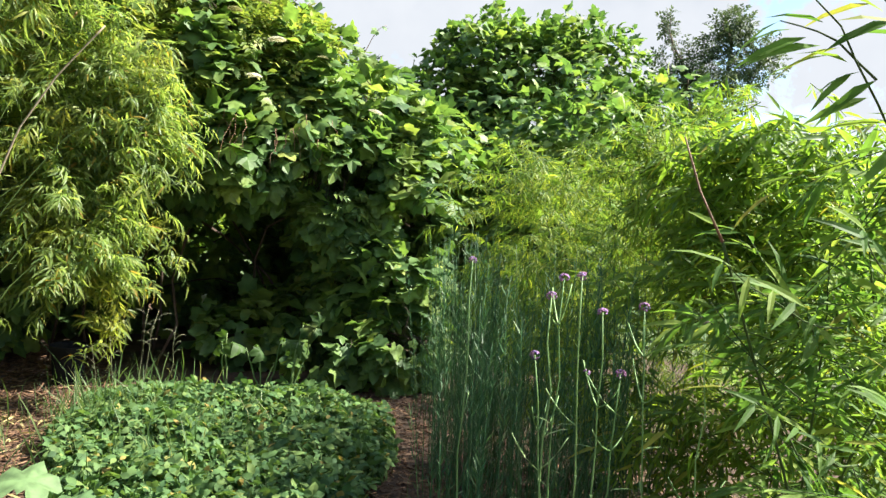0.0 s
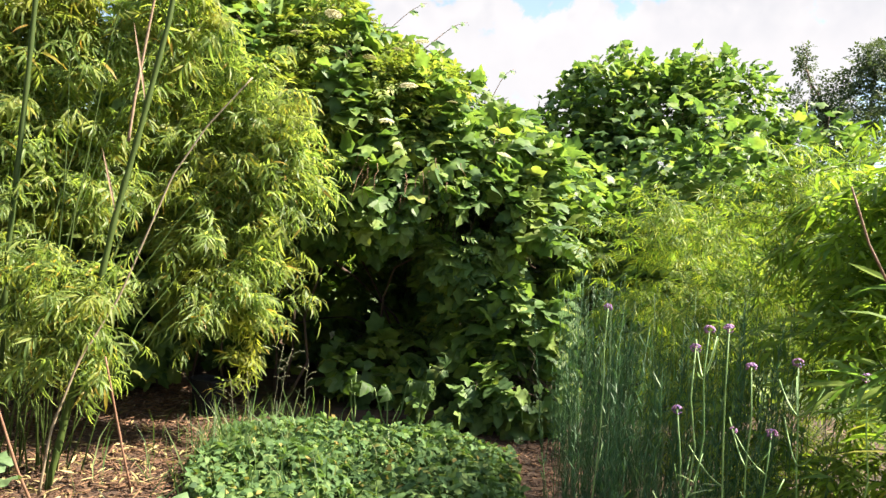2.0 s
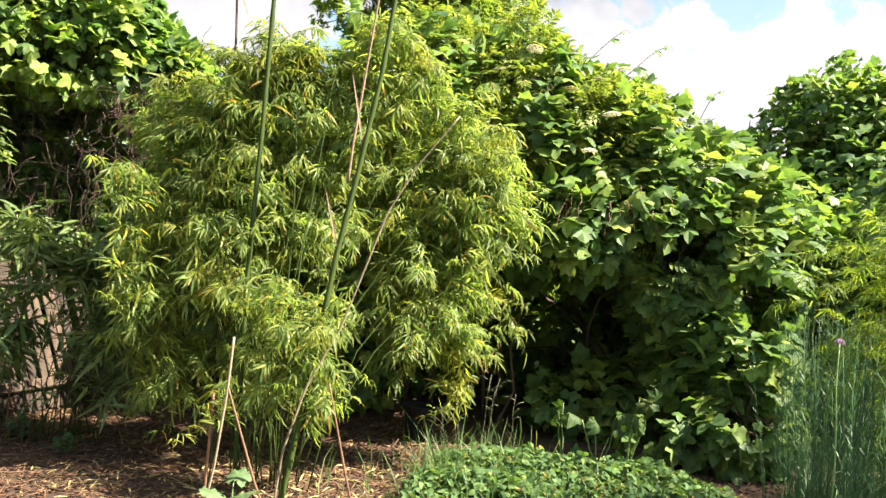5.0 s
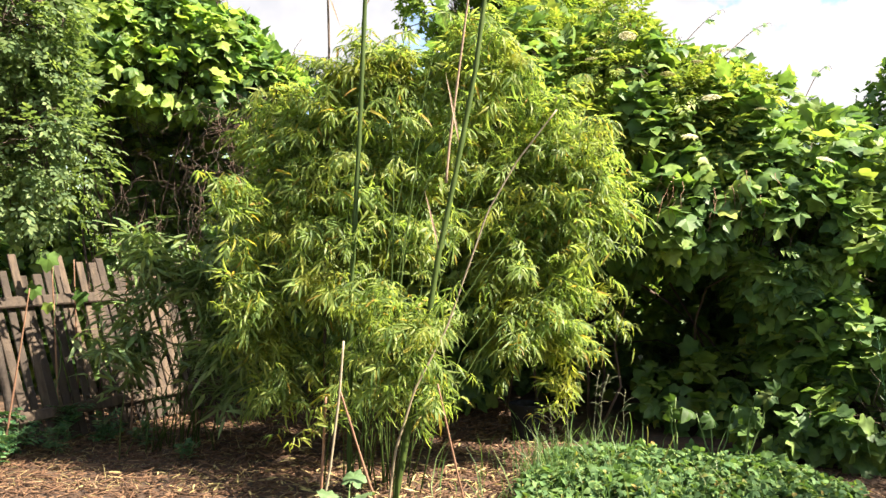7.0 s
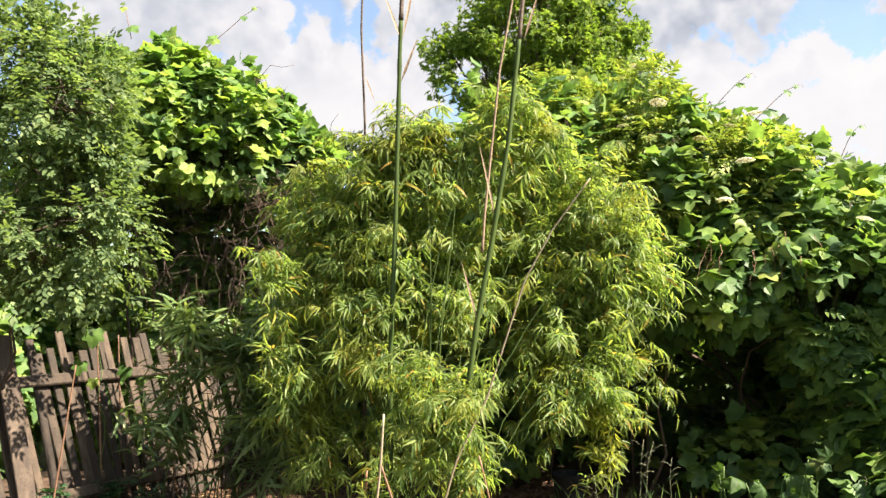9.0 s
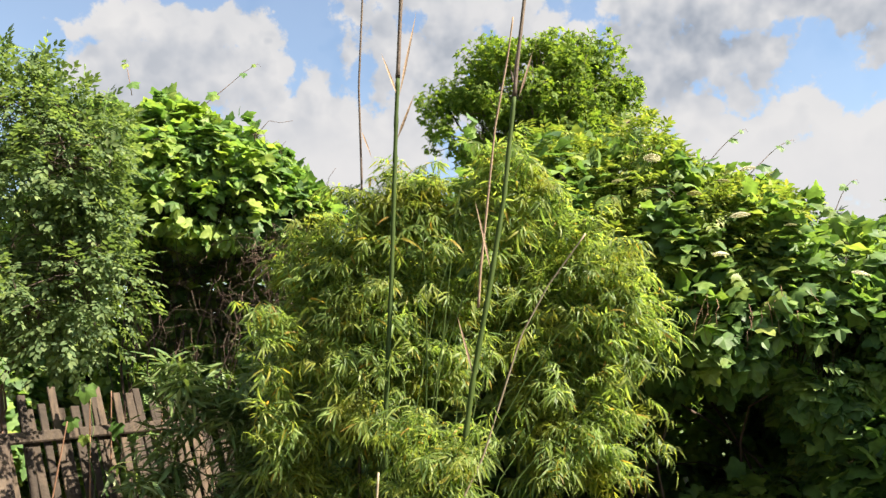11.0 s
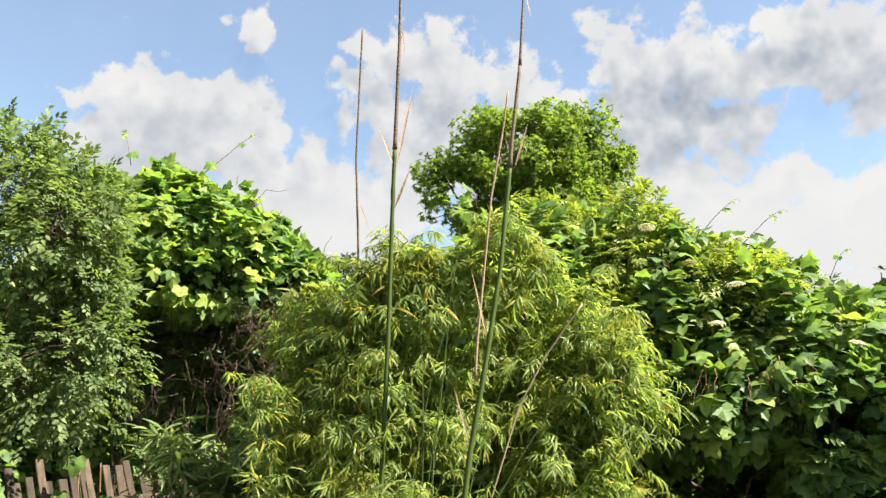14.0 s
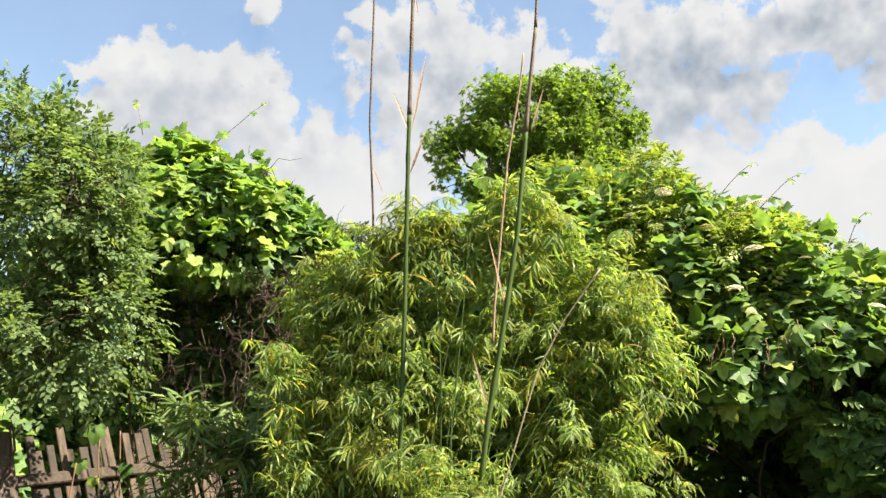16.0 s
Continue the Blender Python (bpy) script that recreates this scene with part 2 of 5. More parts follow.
def solid_material(name, stops, rough=0.7, scale=(8.0, 8.0, 8.0), detail=6.0, bump=0.3, bump_scale=60.0, spread=0.5, metal=0.0):
    """Bark, wood, soil, plastic: two scales of variation and a fine relief; every piece a little different."""
    m = bpy.data.materials.new(name)
    m.use_nodes = True
    n, l = m.node_tree.nodes, m.node_tree.links
    body = n["Principled BSDF"]
    body.inputs["Roughness"].default_value, body.inputs["Metallic"].default_value = rough, metal
    tex, geo, info = n.new("ShaderNodeTexCoord"), n.new("ShaderNodeNewGeometry"), n.new("ShaderNodeObjectInfo")
    mapping = n.new("ShaderNodeMapping")
    mapping.inputs["Scale"].default_value = scale
    l.new(tex.outputs["Object"], mapping.inputs["Vector"])
    grain = n.new("ShaderNodeTexNoise")
    grain.inputs["Scale"].default_value, grain.inputs["Detail"].default_value = 1.0, detail
    l.new(mapping.outputs[0], grain.inputs["Vector"])
    add = n.new("ShaderNodeMath")
    l.new(geo.outputs["Random Per Island"], add.inputs[0])
    l.new(info.outputs["Random"], add.inputs[1])
    fract = n.new("ShaderNodeMath")
    fract.operation = "FRACT"
    l.new(add.outputs[0], fract.inputs[0])
    mix = n.new("ShaderNodeMix")
    mix.inputs["Factor"].default_value = spread
    l.new(grain.outputs[0], mix.inputs["A"])
    l.new(fract.outputs[0], mix.inputs["B"])
    ramp = n.new("ShaderNodeValToRGB")
    ramp_stops(ramp, stops)
    l.new(mix.outputs[0], ramp.inputs[0])
    l.new(ramp.outputs[0], body.inputs["Base Color"])
    fine = n.new("ShaderNodeTexNoise")
    fine.inputs["Scale"].default_value, fine.inputs["Detail"].default_value = bump_scale, 5.0
    l.new(tex.outputs["Object"], fine.inputs["Vector"])
    relief = n.new("ShaderNodeBump")
    relief.inputs["Strength"].default_value, relief.inputs["Distance"].default_value = bump, 0.01
    l.new(fine.outputs[0], relief.inputs["Height"])
    l.new(relief.outputs[0], body.inputs["Normal"])
    return m


BAMBOO_LEAF = leaf_material("bamboo_leaf", [(0, (0.11, 0.176, 0.0563)), (0.5, (0.203, 0.278, 0.0798)), (0.93, (0.302, 0.353, 0.1)), (0.97, (0.35, 0.299, 0.0533)), (1, (0.394, 0.235, 0.0666))], 0.62, 0.42, (1.38, 1.40, 0.7), gloss=0.3, patch=(0.285, 0.288, 0.0533))
LIME_LEAF = leaf_material("lime_bamboo_leaf", [(0, (0.0862, 0.161, 0.0275)), (0.6, (0.172, 0.253, 0.0412)), (1, (0.31, 0.345, 0.055))], 0.5, 0.5)
YOUNG_LEAF = leaf_material("young_leaf", [(0, (0.06, 0.121, 0.0283)), (0.6, (0.115, 0.194, 0.042)), (0.95, (0.22, 0.291, 0.0617)), (1, (0.3, 0.272, 0.0661))], 0.5, 0.55, (1.25, 1.35, 0.65), gloss=0.1)
SPENT_BLOOM = leaf_material("spent_flower", [(0, (0.15, 0.17, 0.05)), (1, (0.30, 0.27, 0.11))], 0.3, 0.7, (1, 1, 0.7))
NEAR_LEAF = leaf_material("broad_bamboo_leaf", [(0, (0.0862, 0.162, 0.029)), (0.6, (0.161, 0.246, 0.0343)), (0.93, (0.218, 0.314, 0.0458)), (1, (0.345, 0.302, 0.0572))], 0.58, 0.42, gloss=0.3)
REED_LEAF = leaf_material("dark_bamboo_leaf", [(0, (0.0828, 0.138, 0.047)), (0.7, (0.152, 0.216, 0.0737)), (1, (0.239, 0.285, 0.116))], 0.35, 0.4)
# darker copy of vine_leaf: shade of arch and hollow is put into its colour
DIM_LEAF = leaf_material("dim_leaf", [(0, (0.06, 0.115, 0.0405)), (0.6, (0.12, 0.2, 0.0572)), (0.9, (0.2, 0.285, 0.0686)), (1, (0.29, 0.33, 0.0801))], 0.42, 0.5, (1.25, 1.33, 0.65), gloss=0.28, patch=(0.2, 0.26, 0.0572))
VINE_LEAF = leaf_material("vine_leaf", [(0, (0.0855, 0.157, 0.0568)), (0.6, (0.157, 0.252, 0.0735)), (0.9, (0.252, 0.342, 0.0819)), (1, (0.323, 0.38, 0.0869))], 0.5, 0.5, (1.25, 1.33, 0.65), gloss=0.28, patch=(0.275, 0.351, 0.0652))
ELDER_LEAF = leaf_material("elder_leaf", [(0, (0.12, 0.18, 0.0405)), (0.7, (0.23, 0.29, 0.0572)), (1, (0.34, 0.34, 0.0915))], 0.4, 0.5, gloss=0.2)
SHRUB_LEAF = leaf_material("shrub_leaf", [(0, (0.0782, 0.124, 0.0551)), (0.7, (0.143, 0.198, 0.0794)), (1, (0.212, 0.267, 0.111))], 0.5, 0.48, gloss=0.12)
TREE_LEAF = leaf_material("tree_leaf", [(0, (0.095, 0.165, 0.0317)), (0.7, (0.165, 0.235, 0.0458)), (1, (0.25, 0.31, 0.0572))], 0.52, 0.55, gloss=0.12)
FAR_LEAF = leaf_material("far_leaf", [(0, (0.05, 0.075, 0.045)), (1, (0.09, 0.12, 0.065))], 0.3, 0.6, gloss=0.15)
BERRY_LEAF = leaf_material("strawberry_leaf", [(0, (0.0552, 0.111, 0.0446)), (0.7, (0.105, 0.178, 0.061)), (0.96, (0.166, 0.233, 0.0712)), (1, (0.309, 0.223, 0.0712))], 0.38, 0.6, gloss=0.12)
GRASS_LEAF = leaf_material("grass_leaf", [(0, (0.06, 0.12, 0.039)), (0.8, (0.12, 0.19, 0.065)), (1, (0.25, 0.25, 0.130))], 0.4, 0.45)
HORSETAIL = leaf_material("horsetail_green", [(0, (0.026, 0.08, 0.034)), (0.8, (0.062, 0.135, 0.05)), (1, (0.13, 0.20, 0.08))], 0.25, 0.5)
PALE_LEAF = leaf_material("pale_leaf", [(0, (0.085, 0.15, 0.06)), (1, (0.13, 0.20, 0.085))], 0.3, 0.6, mottle=18.0, gloss=0.25)
WILT_LEAF = leaf_material("wilted_leaf", [(0, (0.03, 0.065, 0.018)), (1, (0.07, 0.12, 0.025))], 0.35, 0.55, mottle=22.0, gloss=0.2, patch=(0.26, 0.25, 0.04))
VERBENA_PINK = leaf_material("verbena_pink", [(0, (0.26, 0.11, 0.24)), (0.5, (0.38, 0.20, 0.33)), (1, (0.17, 0.13, 0.32))], 0.25, 0.6, (1, 1, 1))
ELDER_FLOWER = leaf_material("elder_flower", [(0, (0.46, 0.43, 0.27)), (1, (0.62, 0.59, 0.42))], 0.2, 0.7, (1, 1, 0.9))
DRY_BLOOM = leaf_material("spent_bloom", [(0, (0.26, 0.22, 0.09)), (1, (0.42, 0.33, 0.16))], 0.3, 0.7, (1, 1, 0.7))
VERBENA_STEM = solid_material("verbena_stem", [(0.2, (0.10, 0.20, 0.055)), (0.8, (0.20, 0.31, 0.10))], 0.55, (30, 30, 6), bump=0.1)
STEM_GREEN = solid_material("green_stem", [(0.2, (0.07, 0.12, 0.04)), (0.8, (0.16, 0.22, 0.08))], 0.5, (30, 30, 6), bump=0.1)
CULM_GREEN = solid_material("green_culm", [(0.2, (0.0252, 0.0449, 0.0084)), (0.7, (0.0468, 0.0714, 0.0126)), (0.95, (0.084, 0.0952, 0.0245))], 0.75, (14, 14, 3), bump=0.12, spread=0.25)
SHEATH = solid_material("dry_sheath", [(0.2, (0.136, 0.08, 0.0467)), (0.6, (0.256, 0.176, 0.111)), (0.9, (0.368, 0.296, 0.212))], 0.75, (40, 40, 4), bump=0.5, spread=0.3)
OLD_SHEATH = solid_material("old_sheath", [(0.2, (0.045, 0.0277, 0.0187)), (0.6, (0.096, 0.0646, 0.0436)), (0.9, (0.18, 0.135, 0.0937))], 0.8, (40, 40, 5), bump=0.6, spread=0.25)
STICK = solid_material("brown_stick", [(0.2, (0.12, 0.058, 0.032)), (0.7, (0.25, 0.135, 0.078)), (1, (0.38, 0.25, 0.15))], 0.7, (30, 30, 5), bump=0.4, spread=0.4)
STRAW = solid_material("straw_stick", [(0.2, (0.188, 0.143, 0.0858)), (0.8, (0.33, 0.27, 0.179))], 0.7, (40, 40, 6), bump=0.3)
TWIG = solid_material("dry_twig", [(0.2, (0.025, 0.015, 0.01)), (0.7, (0.065, 0.038, 0.024)), (1, (0.17, 0.11, 0.07))], 0.85, (20, 20, 20), bump=0.4)
DRY_VINE = solid_material("dead_vine", [(0.2, (0.042, 0.0245, 0.015)), (0.7, (0.098, 0.0598, 0.0374)), (1, (0.182, 0.122, 0.0748))], 0.85, (20, 20, 20), bump=0.4)
SEED_STALK = solid_material("seed_stalk", [(0.2, (0.12, 0.13, 0.07)), (0.8, (0.24, 0.23, 0.14))], 0.7, (40, 40, 6), bump=0.2)
BARK = solid_material("bark", [(0.2, (0.06, 0.045, 0.035)), (0.8, (0.16, 0.12, 0.09))], 0.9, (9, 9, 3), bump=0.9, bump_scale=25)
FENCE_WOOD = solid_material("weathered_wood", [(0.15, (0.014, 0.009, 0.006)), (0.5, (0.040, 0.027, 0.0175)), (0.9, (0.128, 0.087, 0.055))], 0.85, (30, 30, 2.2), bump=0.7, bump_scale=40, spread=0.35)
PALE_WOOD = solid_material("pale_wood", [(0.2, (0.024, 0.016, 0.012)), (0.5, (0.068, 0.047, 0.033)), (0.85, (0.165, 0.122, 0.085))], 0.85, (30, 30, 2.2), bump=0.7, bump_scale=40, spread=0.2)
CHIPS = solid_material("wood_chips", [(0.1, (0.031, 0.0146, 0.00688)), (0.45, (0.086, 0.0404, 0.0181)), (0.8, (0.15, 0.08, 0.0396)), (1, (0.267, 0.176, 0.103))], 0.85, (20, 20, 20), bump=0.4, spread=0.75)
SOIL = solid_material("mulched_soil", [(0.3, (0.022, 0.013, 0.008)), (0.55, (0.06, 0.032, 0.017)), (0.75, (0.11, 0.062, 0.034))], 0.95, (7, 7, 7), 12.0, 1.0, 45.0, spread=0.0)
BLACK_PLASTIC = solid_material("black_plastic", [(0.2, (0.006, 0.006, 0.007)), (0.8, (0.014, 0.014, 0.016))], 0.85, (6, 6, 6), bump=0.05)
BLACK_PLASTIC.node_tree.nodes["Principled BSDF"].inputs["Specular IOR Level"].default_value = 0.15
for culm_paint in (CULM_GREEN, STEM_GREEN):
    culm_paint.node_tree.nodes["Principled BSDF"].inputs["Specular IOR Level"].default_value = 0.2


def lawn_beyond(m):
    """Past the mulched beds the soil is grown over with short grass."""
    n, l = m.node_tree.nodes, m.node_tree.links
    body = n["Principled BSDF"]
    soil = body.inputs["Base Color"].links[0].from_socket
    geo, far, reach = n.new("ShaderNodeNewGeometry"), n.new("ShaderNodeVectorMath"), n.new("ShaderNodeMapRange")
    far.operation = "DISTANCE"
    far.inputs[1].default_value = (0.0, 4.0, 0.0)
    l.new(geo.outputs["Position"], far.inputs[0])
    rag = n.new("ShaderNodeTexNoise")
    rag.inputs["Scale"].default_value, rag.inputs["Detail"].default_value = 1.3, 6.0
    l.new(geo.outputs["Position"], rag.inputs["Vector"])
    edge = n.new("ShaderNodeMath")
    edge.operation = "MULTIPLY_ADD"
    edge.inputs[1].default_value = 5.0
    l.new(rag.outputs[0], edge.inputs[0])
    l.new(far.outputs["Value"], edge.inputs[2])
    reach.inputs["From Min"].default_value, reach.inputs["From Max"].default_value = 8.8, 9.8
    l.new(edge.outputs[0], reach.inputs["Value"])
    turf, tex, grass = n.new("ShaderNodeValToRGB"), n.new("ShaderNodeTexNoise"), n.new("ShaderNodeMixRGB")
    tex.inputs["Scale"].default_value, tex.inputs["Detail"].default_value = 9.0, 10.0
    l.new(geo.outputs["Position"], tex.inputs["Vector"])
    ramp_stops(turf, [(0.3, (0.03, 0.05, 0.015)), (0.55, (0.06, 0.095, 0.025)), (0.75, (0.11, 0.13, 0.04))])
    l.new(tex.outputs[0], turf.inputs[0])
    l.new(reach.outputs[0], grass.inputs[0])
    l.new(soil, grass.inputs[1])
    l.new(turf.outputs[0], grass.inputs[2])
    l.new(grass.outputs[0], body.inputs["Base Color"])


GROUND_COVER = solid_material("garden_ground", [(0.3, (0.022, 0.013, 0.008)), (0.55, (0.06, 0.032, 0.017)), (0.75, (0.11, 0.062, 0.034))], 0.95, (7, 7, 7), 12.0, 1.0, 45.0, spread=0.0)
lawn_beyond(GROUND_COVER)


# ---- building helpers ----
rng = np.random.default_rng(7)


def thing(name, loc, label, category, group="", kind=""):
    ob = new(name)
    ob.location = loc
    ob.empty_display_size = 0.1
    return tagged(ob, label, category, group, kind)


def under(ob, parent, label=""):
    if parent is not None:
        base = Vector(parent.location)
        up = parent.parent
        while up is not None:
            base = base + Vector(up.location)
            up = up.parent
        ob.parent = parent
        ob.matrix_parent_inverse = Matrix.Translation(-Vector(parent.location)) if parent.type == "EMPTY" else Matrix.Identity(4)
    return tagged(ob, label)


def mesh_data(name, verts, faces, material, smooth=True):
    me = bpy.data.meshes.new(name)
    me.from_pydata([tuple(v) for v in verts], [], faces)
    me.materials.append(material)
    if smooth:
        me.polygons.foreach_set("use_smooth", [True] * len(me.polygons))
    me.update()
    return me


def part(name, bm, material, parent, label=""):
    """Links a bmesh as one mesh under a thing or a part."""
    me = bpy.data.meshes.new(name)
    bm.to_mesh(me)
    bm.free()
    me.materials.append(material)
    return under(new(name, me), parent, label)


def piece(name, verts, faces, material, parent, label="", smooth=True):
    return under(new(name, mesh_data(name, verts, faces, material, smooth)), parent, label)


def swarm(name, shape, turns, places, material, parent=None, label="", smooth=False):
    """Many small pieces of one shape, joined into one mesh: shape (verts, faces), turns (N, 3, 3), places (N, 3)."""
    tv, tf = np.asarray(shape[0], float), shape[1]
    n, k = len(places), len(tv)
    co = (np.einsum("nij,kj->nki", turns, tv) + np.asarray(places)[:, None, :]).reshape(-1, 3)
    loops = np.concatenate([np.asarray(f) for f in tf])
    sizes = np.array([len(f) for f in tf])
    allloops = (loops[None, :] + (np.arange(n) * k)[:, None]).reshape(-1)
    starts = np.concatenate([[0], np.cumsum(np.tile(sizes, n))[:-1]])
    me = bpy.data.meshes.new(name)
    me.vertices.add(n * k)
    me.vertices.foreach_set("co", co.astype(np.float32).ravel())
    me.loops.add(len(allloops))
    me.loops.foreach_set("vertex_index", allloops.astype(np.int32))
    me.polygons.add(len(starts))
    me.polygons.foreach_set("loop_start", starts.astype(np.int32))
    me.materials.append(material)
    me.update(calc_edges=True)
    me.validate()
    if smooth:
        me.polygons.foreach_set("use_smooth", [True] * len(me.polygons))
    return under(new(name, me), parent, label)


def singles(name, shape, turns, places, material, parent):
    """The nearest of those pieces, each an object of its own on one shared mesh."""
    me = mesh_data(name, shape[0], shape[1], material, False)
    for r, p in zip(turns, places):
        ob = new(name, me)
        m = Matrix([list(row) for row in r]).to_4x4()
        m.translation = p
        under(ob, parent)
        ob.matrix_basis = m
    return me


def unit(v):
    return v / np.maximum(np.linalg.norm(v, axis=-1, keepdims=True), 1e-9)


def facing(tips, normals, size, width=None):
    """Turns that point y along tips and z as near as can be along normals."""
    y = unit(tips)
    x = unit(np.cross(y, normals))
    z = np.cross(x, y)
    size = np.asarray(size).reshape(-1, 1)
    w = size if width is None else np.asarray(width).reshape(-1, 1)
    return np.stack([x * w, y * size, z * size], axis=2)


def blade(width, droop, fold=0.25):
    """A lance-shaped leaf of length 1, folded along its rib, its tip drooping."""
    s = [0.0, 0.28, 0.66, 1.0]
    h = [-droop * a * a for a in s]
    w1, w2 = width * 0.5, width * 0.36
    v = [(0, 0, 0), (0, s[1], h[1]), (0, s[2], h[2]), (0, s[3] - droop * 0.15, h[3]),
         (-w1, s[1], h[1] + fold * w1), (-w2, s[2], h[2] + fold * w2), (w1, s[1], h[1] + fold * w1), (w2, s[2], h[2] + fold * w2)]
    return v, [(0, 6, 1), (0, 1, 4), (1, 6, 7, 2), (4, 1, 2, 5), (2, 7, 3), (5, 2, 3)]


def lobed(depth=0.25, cup=0.1):
    """A five-lobed vine leaf with toothed outline, stalk end at the origin, width about 1."""
    outline = []
    for a, r in ((-152, 0.47), (-118, 0.53), (-95, 0.44), (-62, 0.59), (-40, 0.46), (-20, 0.55), (0, 0.68), (20, 0.55), (40, 0.46), (62, 0.59), (95, 0.44), (118, 0.53), (152, 0.47)):
        rr = r * (1 - depth * 0.3) if r < 0.465 else r
        t = radians(a)
        outline.append((rr * math.sin(t), 0.36 + rr * math.cos(t), -cup * (rr / 0.6) ** 2 * (1 + 0.5 * math.cos(3 * t))))
    v = [(0, 0.36, 0.03), (0, 0.10, 0.0)] + outline
    n = len(outline)
    f = [(0, i + 3, i + 2) for i in range(n - 1)] + [(0, 2, 1), (0, 1, n + 1)]
    return v, f


def pad(seed, lobes=5, wave=0.08, fold=0.25, ragged=0.06):
    """A large soft leaf: round, shallowly lobed, waved, sagging to both sides of its rib."""
    r = random.Random(seed)
    n = 20
    v, f = [(0, 0.42, 0.02), (0, 0.06, 0)], []
    for ring, k in enumerate((0.45, 0.8, 1.0)):
        for i in range(n):
            a = radians(-160 + 320 * i / (n - 1))
            rad = 0.52 * k * (1 + 0.10 * math.cos(lobes * a) + (r.uniform(-ragged, ragged) if ring == 2 else 0))
            x, y = rad * math.sin(a), 0.42 + rad * math.cos(a) * 1.02
            v.append((x, y, -fold * x * x * 2.2 - 0.18 * max(y - 0.4, 0) ** 2 + wave * k * k * math.sin(7 * a + seed)))
    for i in range(n - 1):
        f.append((0, 3 + i, 2 + i))
        for ring in (0, 1):
            o = 2 + ring * n
            f.append((o + i, o + i + 1, o + n + i + 1, o + n + i))
    f.append((0, 2, 1))
    f.append((0, 1, 1 + n))
    return v, f


def joined(pieces):
    """One shape from several: (shape, 4x4 matrix) pairs."""
    v, f = [], []
    for (pv, pf), m in pieces:
        o = len(v)
        v += [tuple(m @ Vector(p)) for p in pv]
        f += [tuple(i + o for i in q) for q in pf]
    return v, f


def ovate(width=0.55, droop=0.15):
    v = [(0, 0, 0), (-width / 2, 0.42, 0.06), (width / 2, 0.42, 0.06), (0, 0.45, -droop * 0.2), (-width * 0.3, 0.75, -droop * 0.35), (width * 0.3, 0.75, -droop * 0.35), (0, 1, -droop)]
    return v, [(0, 3, 1), (0, 2, 3), (1, 3, 6, 4), (3, 2, 5, 6)]


def leaflet(width=0.72, droop=0.2):
    """A rounded, toothed leaflet of length 1 with a sunken rib."""
    side = [(0.0, 0.0), (0.26, 0.16), (0.40, 0.36), (0.44, 0.55), (0.35, 0.70), (0.26, 0.80), (0.10, 0.94)]
    v = [(0, s, -droop * s * s) for s in (0.0, 0.4, 0.75, 1.0)]
    f = []
    for sign in (1, -1):
        o = len(v)
        v += [(sign * x * width, y, -droop * y * y + 0.10 * x) for x, y in side[1:]]
        q = [(0, o, 1), (o, o + 1, 1), (o + 1, o + 2, 1), (1, o + 2, 2), (o + 2, o + 3, 2), (o + 3, o + 4, 2), (2, o + 4, o + 5), (2, o + 5, 3)]
        f += q if sign > 0 else [tuple(reversed(t)) for t in q]
    return v, f


def scaled(x, y, z, turn, s, tilt=0):
    return pose(x, y, z, tilt, 0, turn) @ Matrix.Scale(s, 4)


VINE = [lobed(0.3, 0.10), lobed(0.6, 0.2), lobed(0.1, -0.08)]
OVATE = ovate()
PADS = [pad(1), pad(2, 5, 0.06, 0.15), pad(3, 5, 0.12, 0.9, 0.22), pad(4, 5, 0.15, 1.2, 0.26)]
TREFOIL = joined([(leaflet(0.82, 0.35), scaled(0, 0.1, 0, 0, 0.7, 8)), (leaflet(0.78, 0.4), scaled(0.02, 0.08, 0, -76, 0.6, -6)), (leaflet(0.78, 0.3), scaled(-0.02, 0.08, 0, 70, 0.6, 10))])
PINNATE = joined([(ovate(0.42, 0.2), scaled(0, 0.62, -0.05, 0, 0.42))] + [(ovate(0.4, 0.2), scaled(0, y, 0, s * 62, 0.40)) for y in (0.2, 0.42, 0.62) for s in (1, -1)])
ROSETTE = joined([(ovate(0.5, 0.25), scaled(0, 0, 0.02 * k, 68 * k + 9 * (k % 2), 0.52 + 0.08 * (k % 3), 18 - 9 * (k % 3))) for k in range(6)])
SPRIG = joined([(ovate(0.5, 0.1), scaled(0, 0.75, 0, 0, 0.34))] + [(ovate(0.5, 0.1), scaled(0, y, 0, s * a, 0.34)) for y, s, a in ((0.1, 1, 55), (0.25, -1, 50), (0.4, 1, 50), (0.55, -1, 45), (0.68, 1, 40))])


def leaf_fan(seed, n, wide, droop, broad=1.0):
    """A twig end with lance leaves set left and right along it, none quite alike."""
    r = random.Random(seed)
    bits = []
    for i in range(n):
        s = i / (n - 1)
        turn = (1 if i % 2 else -1) * (wide * (1 - s) + r.uniform(4, 16))
        bits.append((blade(broad * r.uniform(0.075, 0.105), droop * r.uniform(0.3, 1.6)), pose(0, 0.42 * s, -0.05 * s * s, r.uniform(-22, 10), r.uniform(-30, 30), turn) @ Matrix.Scale(r.uniform(0.5, 0.8), 4)))
    return joined(bits)


